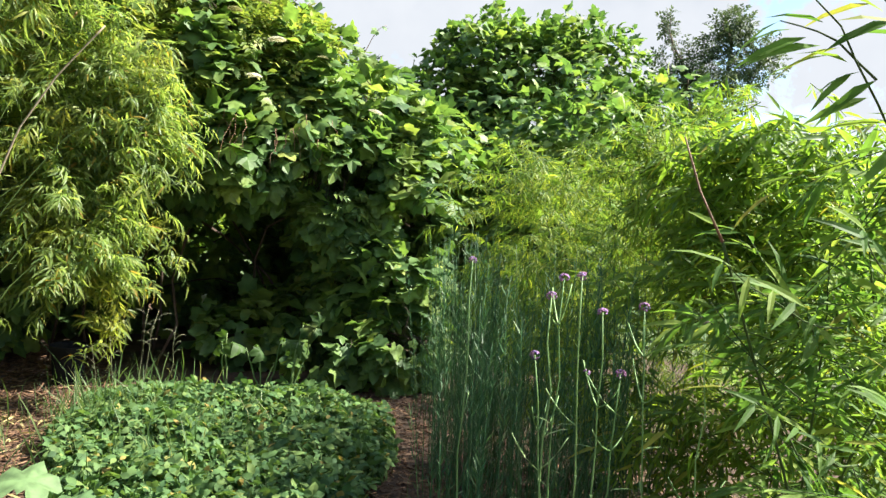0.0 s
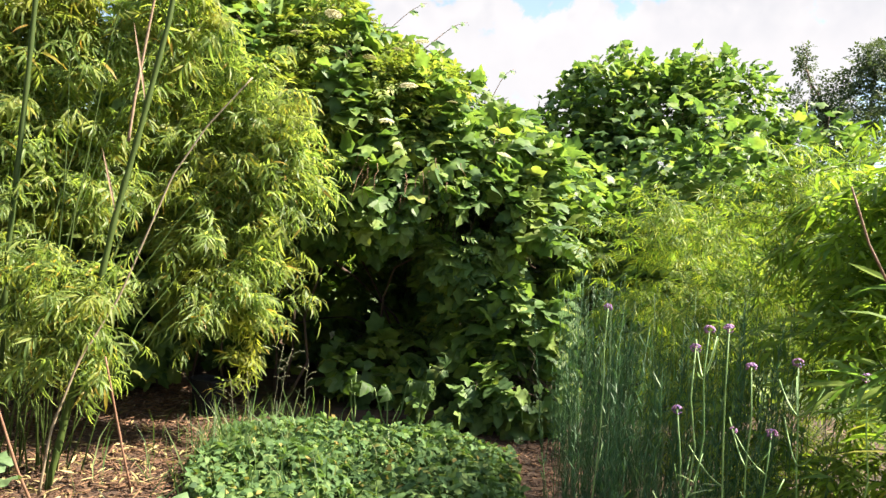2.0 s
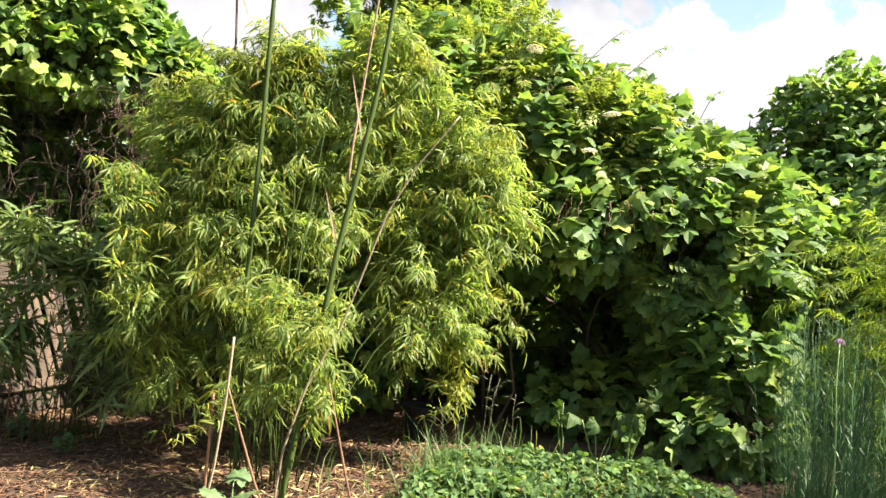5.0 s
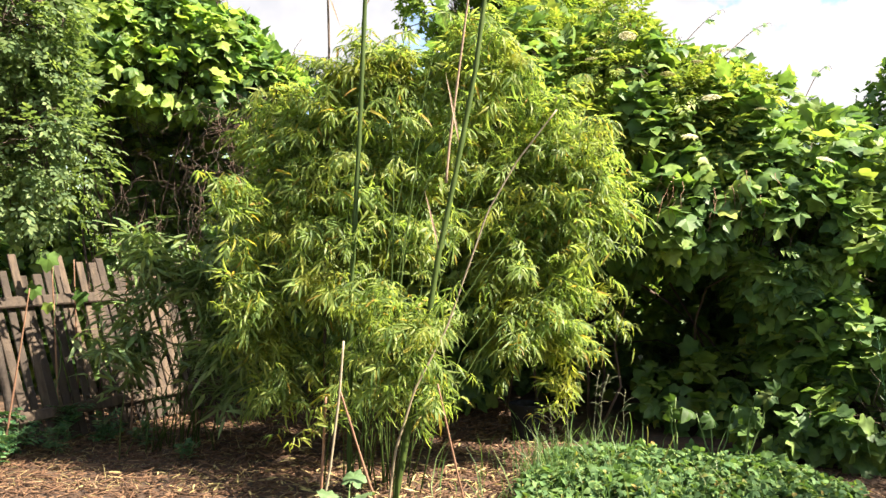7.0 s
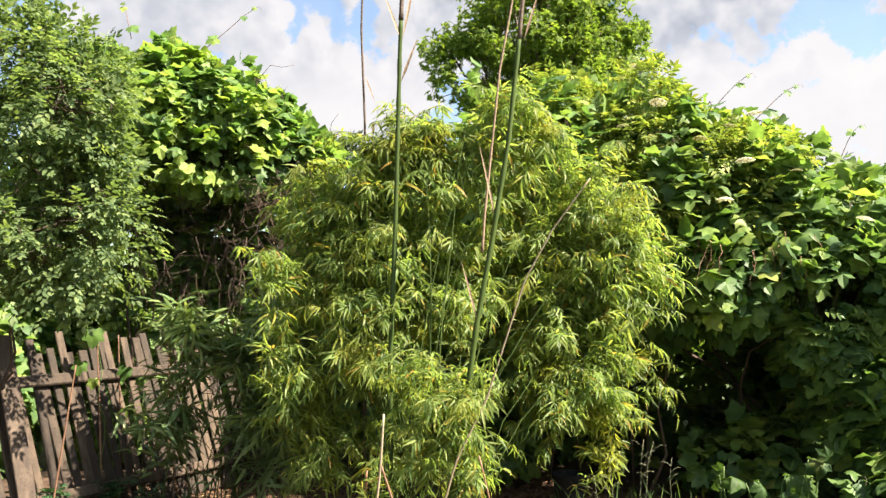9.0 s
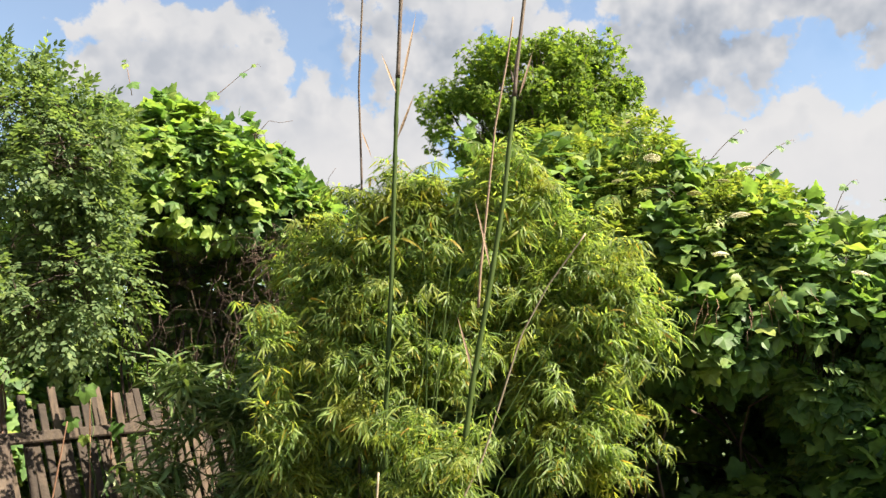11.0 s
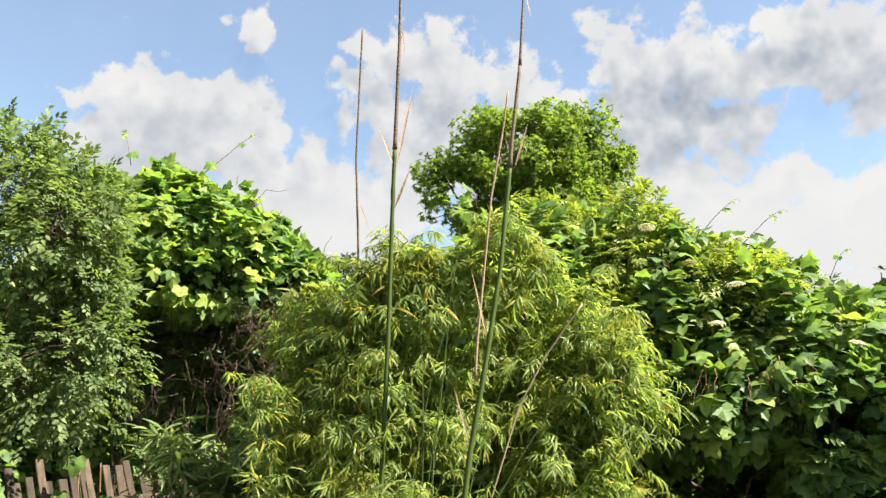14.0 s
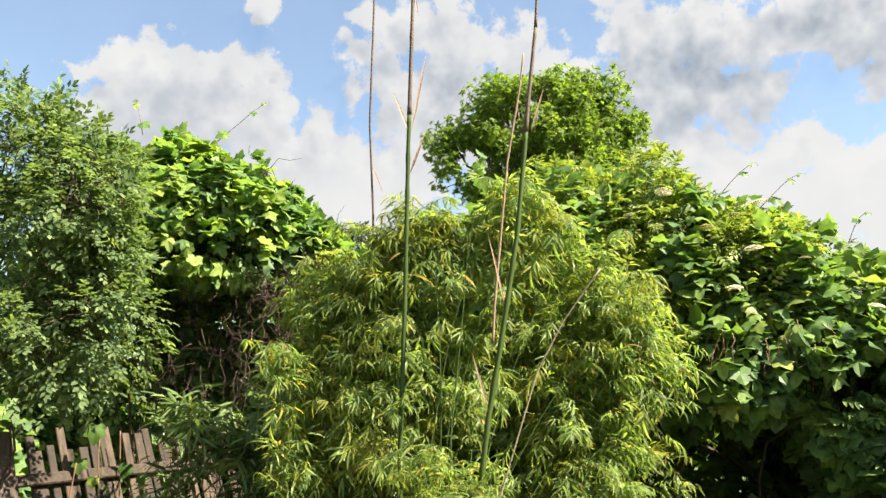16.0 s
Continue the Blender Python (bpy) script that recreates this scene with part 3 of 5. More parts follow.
FANS = [leaf_fan(1, 7, 50, 0.3), leaf_fan(2, 5, 38, 0.45), leaf_fan(3, 6, 62, 0.25), leaf_fan(4, 4, 45, 0.2)]
CLUMP_FANS = [leaf_fan(11, 6, 50, 0.5, 1.45), leaf_fan(12, 5, 38, 0.7, 1.5), leaf_fan(13, 6, 62, 0.4, 1.35), leaf_fan(14, 4, 45, 0.6, 1.55), leaf_fan(15, 3, 30, 0.5, 1.5)]
BROAD_FANS = [leaf_fan(5, 4, 50, 0.2, 1.7), leaf_fan(6, 3, 40, 0.25, 1.6), leaf_fan(7, 5, 55, 0.15, 1.7)]


def tubes(paths, sides=6):
    """Tapered round stems along paths: (points, radii)."""
    verts, faces = [], []
    for pts, radii in paths:
        pts = [Vector(p) for p in pts]
        o = len(verts)
        for i, (p, r) in enumerate(zip(pts, radii)):
            d = (pts[min(i + 1, len(pts) - 1)] - pts[max(i - 1, 0)]).normalized()
            a = d.orthogonal().normalized() if abs(d.z) < 0.9 else (Vector((1, 0, 0)) - d * d.x).normalized()
            b = d.cross(a)
            for k in range(sides):
                t = 2 * math.pi * k / sides
                verts.append(p + (a * math.cos(t) + b * math.sin(t)) * r)
        for i in range(len(pts) - 1):
            for k in range(sides):
                q = o + i * sides
                faces.append((q + k, q + (k + 1) % sides, q + sides + (k + 1) % sides, q + sides + k))
        faces.append(tuple(o + k for k in reversed(range(sides))))
        faces.append(tuple(o + (len(pts) - 1) * sides + k for k in range(sides)))
    return verts, faces


def bent(a, b, sag=0.0, n=7, wob=0.0, side=(0, 0, 0)):
    """Points from a to b, bulging by sag upwards and by side, a little crooked."""
    a, b, side = Vector(a), Vector(b), Vector(side)
    out = []
    for i in range(n):
        s = i / (n - 1)
        k = 4 * s * (1 - s)
        w = Vector(rng.normal(0, wob, 3)) if 0 < i < n - 1 else Vector()
        out.append(a.lerp(b, s) + Vector((0, 0, sag * k)) + side * k + w)
    return out


def taper(n, r0, r1):
    return [r0 + (r1 - r0) * i / (n - 1) for i in range(n)]


def lump(p, scale, seed=0.0):
    return np.array([noise.fractal(Vector(q) * scale + Vector((seed, seed * 1.7, 0)), 0.9, 2.0, 3) for q in p])


def crown(balls, count, depth=0.35, rough=0.22, seed=0.0, scale=1.6, floor=0.03, gap=-9.0, gap_scale=2.6):
    """Places and outward directions in the outer layer of a lumpy mass made of ellipsoids (x, y, z, rx, ry, rz)."""
    balls = np.array(balls, float)
    area = (balls[:, 3] * balls[:, 4] + balls[:, 4] * balls[:, 5] + balls[:, 3] * balls[:, 5])
    P, N = [], []
    have = 0
    while have < count:
        k = rng.choice(len(balls), size=count, p=area / area.sum())
        d = unit(rng.normal(size=(count, 3)))
        b = balls[k]
        s = 1 - depth * rng.random(count) ** 1.4
        p = b[:, :3] + d * b[:, 3:] * s[:, None]
        s2 = 1 + rough * lump(p, scale, seed)
        p = b[:, :3] + (p - b[:, :3]) * s2[:, None]
        q = (p[:, None, :] - balls[None, :, :3]) / balls[None, :, 3:]
        deep = np.sort((q ** 2).sum(2), axis=1)[:, 0] < (1 - depth) ** 2 * 0.9
        keep = ~deep & (p[:, 2] > floor)
        if gap > -1:
            keep &= lump(p, gap_scale, seed + 31) + rng.normal(0, 0.08, count) > gap
        P.append(p[keep])
        N.append(unit(d / b[:, 3:])[keep])
        have += keep.sum()
    P, N = np.concatenate(P)[:count], np.concatenate(N)[:count]
    return P, N


def jitter(n, amount):
    return rng.normal(0, amount, (n, 3))


def foliage(name, shapes, P, N, size, material, parent, up=0.6, hang=0.7, spread=0.35, wild=0.35, label="", near=None, near_name="leaf", out_turn=0.7, given=None, smooth=False):
    """Leaves at P: their faces turn outwards and up, their tips hang. near: (centre, how many) of those built one by one."""
    n = len(P)
    normals = unit(N * out_turn + np.array([0, 0, up]) + jitter(n, wild))
    tips = unit(N * spread + np.array([0, 0, -hang]) + jitter(n, wild)) if given is None else unit(given + jitter(n, wild * 0.6))
    sizes = size * rng.uniform(0.5, 1.25, n)
    R = facing(tips, normals, sizes)
    one = np.zeros(n, bool)
    if near is not None:
        one[np.argsort(((P - np.array(near[0])) ** 2).sum(1))[:near[1]]] = True
        idx = np.flatnonzero(one)
        for j, sh in enumerate(shapes):
            sel = idx[j::len(shapes)]
            singles(near_name, sh, R[sel], P[sel], material, parent)
    rest = np.flatnonzero(~one)
    for j, sh in enumerate(shapes):
        sel = rest[j::len(shapes)]
        tagged(swarm(name, sh, R[sel], P[sel], material, parent, label, smooth), kind="stuff")


# ---- ground ----
def ground_height(x, y):
    return 0.02 * noise.noise(Vector((x * 0.9, y * 0.9, 0))) + 0.008 * noise.noise(Vector((x * 5, y * 5, 3)))


steps = np.concatenate([np.array([-3000, -800, -250, -90, -45, -25, -16, -11]), np.arange(-8, 12.01, 0.16), np.array([15, 20, 28, 45, 90, 250, 800, 3000])])
gv = [(x, y + 3, ground_height(x, y + 3) if abs(x) < 14 and abs(y) < 14 else -0.01) for y in steps for x in steps]
w = len(steps)
gf = [(j * w + i, j * w + i + 1, (j + 1) * w + i + 1, (j + 1) * w + i) for j in range(w - 1) for i in range(w - 1)]
ground = tagged(new("ground", mesh_data("ground", gv, gf, GROUND_COVER)), "brown garden soil strewn with shredded bark mulch", "ground", kind="structure")

BOX = ([(x, y, z) for z in (-0.5, 0.5) for y in (-0.5, 0.5) for x in (-0.5, 0.5)], [(0, 2, 3, 1), (4, 5, 7, 6), (0, 1, 5, 4), (2, 6, 7, 3), (0, 4, 6, 2), (1, 3, 7, 5)])


def mulch(count, x0, x1, y0, y1, size, slim=0.06, wide=0.24):
    xy = np.column_stack([rng.uniform(x0, x1, count), rng.uniform(y0, y1, count)])
    P = np.array([(x, y, ground_height(x, y) + rng.uniform(0.0, 0.02)) for x, y in xy])
    a = rng.uniform(0, 2 * np.pi, count)
    tips = np.column_stack([np.cos(a), np.sin(a), rng.normal(0, 0.22, count)])
    L = size * rng.uniform(0.4, 1.6, count)
    R = facing(tips, np.array([0, 0, 1.0]) + jitter(count, 0.3), L, L * rng.uniform(slim, wide, count))
    R[:, :, 2] *= 0.05
    return R, P


MULCHED = [mulch(15000, -3.4, 1.0, 3.9, 7.6, 0.048), mulch(5000, -3.4, 1.0, 3.9, 7.6, 0.09, 0.035, 0.09), mulch(6000, 1.3, 3.3, 2.6, 5.8, 0.04), mulch(9000, -4.0, 4.5, -2.5, 4.0, 0.06)]
bed_mulch = swarm("wood_chip_mulch", BOX, np.concatenate([m[0] for m in MULCHED]), np.concatenate([m[1] for m in MULCHED]), CHIPS)
tagged(bed_mulch, "reddish-brown shredded bark mulch spread over the beds and path", "mulch", kind="stuff")


n = 900
xy = np.column_stack([rng.normal(-0.35, 0.8, n), rng.normal(5.1, 0.55, n)])
litter_P = np.array([(x, y, ground_height(x, y) + rng.uniform(0.008, 0.03)) for x, y in xy])
tips = np.column_stack([rng.normal(0, 1, n), rng.normal(0, 1, n), rng.normal(0, 0.12, n)])
litter = swarm("leaf_litter", blade(0.13, 0.15), facing(tips, np.array([0, 0, 1.0]) + jitter(n, 0.35), rng.uniform(0.06, 0.13, n)), litter_P, DRY_BLOOM)
tagged(litter, "fallen straw-coloured bamboo leaves lying on the mulch", "leaves", kind="stuff")


# ---- bamboo clump in the middle ----
def culm(parent, path, r0, r1, material, label, nodes=0.24, name="culm"):
    """A jointed cane: a tapered tube with swollen rings at its nodes."""
    pts, radii = [], []
    length = sum((Vector(b) - Vector(a)).length for a, b in zip(path, path[1:]))
    steps_n = max(int(length / 0.06), 4)
    cum = [0.0]
    for a, b in zip(path, path[1:]):
        cum.append(cum[-1] + (Vector(b) - Vector(a)).length)
    for i in range(steps_n + 1):
        s = length * i / steps_n
        j = max(k for k in range(len(cum)) if cum[k] <= s + 1e-9)
        j = min(j, len(path) - 2)
        f = (s - cum[j]) / (cum[j + 1] - cum[j])
        pts.append(Vector(path[j]).lerp(Vector(path[j + 1]), f))
        near_node = abs((s / nodes) % 1.0 - 0.5) > 0.5 - 0.03 / nodes * 0.5
        radii.append((r0 + (r1 - r0) * s / length) * (1.22 if near_node else 1.0))
    v, f = tubes([(pts, radii)], 8)
    return piece(name, v, f, material, parent, label)


def bamboo_stand(name, base, balls, fans, size, leaf, label, group="", near=None, depth=0.55, stems=18, reach=1.0, hang=0.9, stem_mat=None, shapes=None, seed=0.0, stem_r=0.0048, up=0.35, rough=0.3, gap=-0.12):
    """A leafy bamboo: many thin stems from one base, and drooping fans of leaves."""
    stand = thing(name, base, label, "bamboo", group)
    P, N = crown(balls, fans, depth, rough, seed, 2.4, 0.12, gap, 2.8)
    paths = []
    b = Vector(base)
    for i in range(stems):
        p = Vector(P[rng.integers(len(P))])
        root = b + Vector((rng.normal(0, 0.16), rng.normal(0, 0.14), 0)) * reach
        root.z = 0.0
        side = Vector((root.x - p.x, root.y - p.y, 0)) * 0.16
        paths.append((bent(root, p, 0.1 * (p.z), 8, 0.012, side), taper(8, stem_r, stem_r * 0.3)))
    # arching side branches, each with leaf fans left and right along it
    per = 8
    order = rng.permutation(len(P))[:max(fans // per, 1)]
    FP, FT, FN_ = [], [], []
    for k in order:
        p, d = P[k], N[k] * np.array([1, 1, 0.35]) + np.array([0, 0, 0.12]) + rng.normal(0, 0.3, 3)
        d = d / np.linalg.norm(d)
        side = np.cross(d, (0, 0, 1.0))
        length = rng.uniform(1.4, 2.6) * size
        pts = []
        for i in range(per):
            s = i / (per - 1)
            at = p - d * length * (1 - s) + np.array([0, 0, -0.28 * length * s * s * hang])
            pts.append(at)
            turn = 1 if i % 2 else -1
            FP.append(at)
            FT.append(d * 0.75 + side * turn * 0.75 * (1.15 - s) + np.array([0, 0, -0.25 - 0.45 * hang * s]))
            FN_.append(d * 0.3 + np.array([0, 0, 1.0]) + side * turn * 0.25)
        paths.append((pts[::2] + [pts[-1]], taper(5, stem_r * 0.4, stem_r * 0.12)))
    P, N, T = np.array(FP), unit(np.array(FN_)), np.array(FT)
    low = P[:, 2] > 0.08
    P, N, T = P[low], N[low], T[low]
    for path in paths[:stems]:
        v, f = tubes([path], 6)
        piece("culm", v, f, stem_mat or CULM_GREEN, stand)
    v, f = tubes(paths[stems:], 4)
    tagged(piece("twig_growth", v, f, stem_mat or CULM_GREEN, stand, "thin green twigs"), kind="stuff")
    foliage("foliage", shapes or FANS, P, N, size, leaf, stand, up, hang, 0.55, 0.38, "narrow drooping leaves", near, "leaf_fan", 0.7, T)
    return stand


CLUMP = [(-0.63, 5.42, 1.28, 0.63, 0.49, 0.92), (-0.38, 5.62, 1.87, 0.81, 0.49, 0.78), (0.45, 5.77, 2.09, 0.84, 0.49, 0.86), (0.49, 5.57, 1.17, 0.65, 0.45, 0.54),
         (1.03, 5.57, 1.93, 0.45, 0.39, 0.54), (-0.54, 5.47, 2.58, 0.52, 0.24, 0.49), (-1.08, 5.47, 1.77, 0.43, 0.28, 0.54), (-0.97, 5.62, 2.28, 0.49, 0.28, 0.49),
         (-0.15, 4.75, 0.95, 0.45, 0.3, 0.42), (-0.64, 4.6, 0.48, 0.13, 0.13, 0.24), (-1.13, 5.37, 0.9, 0.39, 0.24, 0.45), (0.22, 5.47, 2.74, 0.45, 0.24, 0.45),
         (-0.32, 5.47, 2.77, 0.32, 0.2, 0.39), (0.72, 5.42, 1.17, 0.28, 0.22, 0.36), (-1.33, 5.22, 1.72, 0.24, 0.18, 0.36), (-1.25, 5.2, 1.15, 0.24, 0.18, 0.36), (-0.42, 5.45, 2.8, 0.34, 0.22, 0.34), (-0.7, 5.45, 2.6, 0.3, 0.22, 0.3)]
clump = bamboo_stand("bamboo_clump", (-0.35, 5.0, 0), CLUMP,
                     15500, 0.145, BAMBOO_LEAF, "tall green bamboo clump with drooping narrow leaves, some yellow", near=((-0.1, 3.6, 1.2), 280), stems=30, gap=-0.03, rough=0.62, depth=0.75, hang=0.65, shapes=CLUMP_FANS)
lean_cane = culm(clump, [(-0.27, 4.72, 0), (-0.12, 4.74, 0.81), (-0.02, 4.76, 1.47), (0.08, 4.78, 1.96), (0.19, 4.80, 2.56), (0.27, 4.825, 3.2)], 0.018, 0.013, CULM_GREEN, "thick green cane")
culm(lean_cane, [(0.27, 4.825, 3.2), (0.29, 4.83, 3.39), (0.36, 4.85, 3.9)], 0.013, 0.011, OLD_SHEATH, "brown papery sheath on the cane", 0.3, "sheath")
culm(lean_cane, [(0.36, 4.85, 3.9), (0.43, 4.87, 4.75)], 0.010, 0.004, OLD_SHEATH, "dry brown cane tip", 0.3, "cane_tip")
dark_cane = culm(clump, [(-0.57, 5.0, 0), (-0.56, 5.0, 1.29), (-0.52, 5.02, 2.16), (-0.485, 5.04, 3.2), (-0.475, 5.042, 3.42)], 0.015, 0.013, CULM_GREEN, "dark green upright cane")
culm(dark_cane, [(-0.475, 5.042, 3.42), (-0.44, 5.05, 4.2), (-0.42, 5.06, 5.0)], 0.014, 0.009, OLD_SHEATH, "brown papery sheath on the cane", 0.28, "sheath")
culm(clump, [(-0.80, 5.5, 0), (-0.79, 5.5, 2.0), (-0.78, 5.51, 2.86), (-0.80, 5.51, 3.53), (-0.76, 5.52, 4.54)], 0.010, 0.007, OLD_SHEATH, "dead straw-brown upright cane", 0.3)
culm(clump, [(0.02, 4.92, 1.9), (0.04, 4.92, 2.14), (0.15, 4.92, 3.04), (0.24, 4.91, 3.49), (0.28, 4.9, 3.75)], 0.008, 0.005, SHEATH, "dead leaning cane", 0.3)
culm(clump, [(-0.30, 4.62, 0.0), (-0.26, 4.60, 0.34), (-0.15, 4.60, 0.70), (0.03, 4.61, 1.05), (0.26, 4.60, 1.72), (0.42, 4.59, 2.0), (0.64, 4.56, 2.29)], 0.007, 0.004, STRAW, "thin straw-coloured leaning cane", 0.36)
culm(clump, [(-0.66, 4.40, 0.0), (-0.60, 4.38, 0.3), (-0.55, 4.37, 0.71), (-0.53, 4.37, 1.00)], 0.0065, 0.0065, STRAW, "cut pale cane", 0.3)
culm(clump, [(-0.30, 4.42, 0.0), (-0.38, 4.39, 0.2), (-0.55, 4.37, 0.74)], 0.008, 0.005, STICK, "dead reddish cane", 0.3)
culm(clump, [(0.15, 4.64, 0.0), (0.10, 4.62, 0.2), (-0.02, 4.61, 0.73)], 0.007, 0.005, STICK, "dead reddish cane", 0.3)
culm(clump, [(-0.70, 4.70, 0.0), (-0.66, 4.62, 0.65)], 0.009, 0.007, STICK, "dead reddish cane", 0.3)


# ---- vines over the arch ----
def vine_mass(name, base, balls, count, size, label, near=None, depth=0.35, leaf=None, seed=0.0, category="vine", trunks=6, rough=0.25, hang=0.45, up=1.15, material=None, gap=-0.15, spread=0.8, out_turn=0.6):
    mass = thing(name, base, label, category)
    P, N = crown(balls, count, depth, rough, seed, 1.7, 0.08, gap, 2.2)
    paths = []
    b = Vector(base)
    for i in range(trunks):
        p = Vector(P[rng.integers(len(P))])
        root = b + Vector((rng.normal(0, 0.3), rng.normal(0, 0.25), 0))
        root.z = 0
        paths.append((bent(root, p, 0.3, 10, 0.05), taper(10, 0.013, 0.005)))
    for i in range(count // 18):
        k = rng.integers(len(P))
        p = Vector(P[k])
        p = p - Vector(N[k]) * 0.08
        q = p + Vector(rng.normal(0, 0.15, 3)) - Vector(N[k]) * 0.25
        q.z = max(q.z, 0.05)
        paths.append((bent(p, q, 0.04, 5, 0.02), taper(5, 0.004, 0.002)))
    v, f = tubes(paths, 5)
    tagged(piece("stem_tangle", v, f, TWIG, mass, "brown climbing stems"), kind="stuff")
    foliage("foliage", leaf or VINE, P, N, size, material or VINE_LEAF, mass, up, hang, spread, 0.42, "broad lobed green leaves", near, "leaf", out_turn, None, True)
    return mass


ARCH = [(1.2, 7.4, 2.55, 1.5, 1.3, 1.0), (2.3, 7.0, 2.15, 1.2, 1.2, 0.85), (3.15, 6.6, 1.55, 0.85, 0.95, 0.75), (3.15, 6.3, 0.7, 0.55, 0.7, 0.75), (1.8, 6.6, 1.75, 1.1, 0.75, 0.42), (2.75, 6.45, 1.75, 0.8, 0.75, 0.42), (2.85, 6.5, 0.85, 0.3, 0.35, 0.5), (2.95, 5.9, 0.35, 0.35, 0.3, 0.36), (1.9, 6.9, 2.3, 1.1, 0.8, 0.5), (1.9, 6.1, 1.6, 0.35, 0.2, 0.22), (2.6, 6.15, 1.35, 0.4, 0.25, 0.22), (1.35, 6.45, 1.5, 0.25, 0.2, 0.3), (3.0, 5.6, 0.32, 0.4, 0.28, 0.36), (2.6, 5.85, 0.28, 0.4, 0.28, 0.32)]
arch = vine_mass("grapevine_arch", (2.6, 7.2, 0), ARCH, 15500, 0.145, "dense grapevine thicket arching over a dark hollow", near=((2.2, 5.0, 1.4), 290), seed=1.0, gap=0.0, rough=0.36, up=1.0, out_turn=0.6, material=DIM_LEAF)
# balls at z 2.85 and 2.2 are a hidden roof added to darken the hollow
vine_mass("grapevine_curtain", (1.0, 8.3, 0), [(1.5, 8.4, 1.1, 2.4, 0.5, 1.6), (-0.5, 8.0, 1.5, 0.9, 0.8, 1.7), (3.6, 7.4, 0.9, 0.5, 1.0, 1.2), (1.5, 9.0, 1.0, 2.6, 0.5, 1.5), (0.1, 7.5, 0.8, 0.45, 0.6, 0.9), (1.5, 8.3, 2.85, 1.8, 0.9, 0.5), (3.5, 7.7, 2.2, 0.9, 0.8, 0.5), (2.3, 6.55, 0.3, 0.6, 0.25, 0.35)], 20000, 0.15, "shaded grapevine curtain at the back of the hollow", seed=2.0, gap=-9.0, material=DIM_LEAF)
# ball at (5.2, 6.4) is added behind the bamboo to shade the arch pillar
vine_mass("vine_covered_mound", (6.4, 9.2, 0), [(6.7, 9.2, 2.0, 1.75, 1.5, 2.05), (5.6, 9.6, 1.9, 1.0, 1.1, 1.75), (8.0, 8.2, 1.7, 1.1, 1.2, 1.7), (4.7, 8.4, 1.1, 1.3, 1.2, 1.5), (6.0, 7.4, 1.0, 1.5, 1.2, 1.35), (5.2, 9.8, 1.6, 0.9, 1.0, 1.5), (6.0, 9.6, 3.38, 0.75, 0.8, 0.75), (7.2, 8.9, 3.38, 0.85, 0.8, 0.75), (5.2, 6.4, 1.4, 0.9, 0.9, 1.5)], 26000, 0.135, "large tree overgrown with bright green grapevine", seed=3.0, material=DIM_LEAF, gap=-0.15, depth=0.55, rough=0.22)
SHED = [(-3.55, 7.5, 3.4, 0.6, 0.7, 0.66), (-2.95, 7.6, 3.5, 0.6, 0.7, 0.64), (-2.5, 7.6, 3.48, 0.42, 0.6, 0.56), (-2.15, 7.7, 3.3, 0.45, 0.6, 0.42), (-1.8, 7.8, 3.05, 0.38, 0.5, 0.3), (-2.6, 7.4, 3.0, 0.75, 0.5, 0.35),
        (-2.1, 7.55, 3.78, 0.16, 0.2, 0.12), (-1.95, 7.6, 3.5, 0.16, 0.25, 0.12), (-1.55, 7.8, 3.0, 0.2, 0.3, 0.14), (-3.5, 7.2, 2.9, 0.7, 0.5, 0.5)]
wall_vine = vine_mass("grapevine_on_shed", (-2.8, 7.8, 0), SHED, 13000, 0.128, "bright green grapevine heaped over a thicket", near=((-2.3, 6.0, 3.3), 200), seed=4.0, gap=-0.2, rough=0.34, up=1.0, out_turn=0.7)

vine_mass("shaded_ivy_wall", (-2.6, 8.6, 0), [(-2.2, 8.6, 1.4, 1.3, 0.4, 1.5), (-3.6, 8.3, 1.5, 1.2, 0.5, 1.6), (-4.8, 7.6, 1.5, 0.8, 0.9, 1.6), (-1.0, 8.8, 1.2, 0.8, 0.4, 1.3), (-2.5, 8.7, 2.35, 1.3, 0.35, 0.7)], 13000, 0.15, "shaded wall of climbing leaves behind the fence", seed=4.5, gap=-9.0)
elder = vine_mass("elder_shrub", (1.0, 6.9, 0), [(0.75, 6.95, 2.75, 0.75, 0.6, 0.75), (1.35, 6.8, 2.95, 0.65, 0.55, 0.65), (1.75, 6.55, 2.55, 0.5, 0.5, 0.45), (2.2, 6.5, 2.55, 0.4, 0.4, 0.35), (1.2, 6.45, 2.35, 0.55, 0.35, 0.4), (2.05, 6.3, 2.25, 0.45, 0.3, 0.3)], 4600, 0.165, "elder shrub with feathered leaves and cream flower heads", leaf=[PINNATE], seed=5.0, category="shrub", material=ELDER_LEAF, rough=0.3, hang=0.4)
UMBEL_DOME = joined([(([(0, 0, 0.05), (0.05, 0, 0), (0, 0.05, 0), (-0.05, 0, 0), (0, -0.05, 0)], [(0, 1, 2), (0, 2, 3), (0, 3, 4), (0, 4, 1)]), pose(0.42 * math.sqrt(i / 120) * math.cos(i * 2.4), 0.42 * math.sqrt(i / 120) * math.sin(i * 2.4), 0.06 - 0.14 * i / 120, 20 * math.sin(i), 20 * math.cos(i * 2), 0)) for i in range(120)])
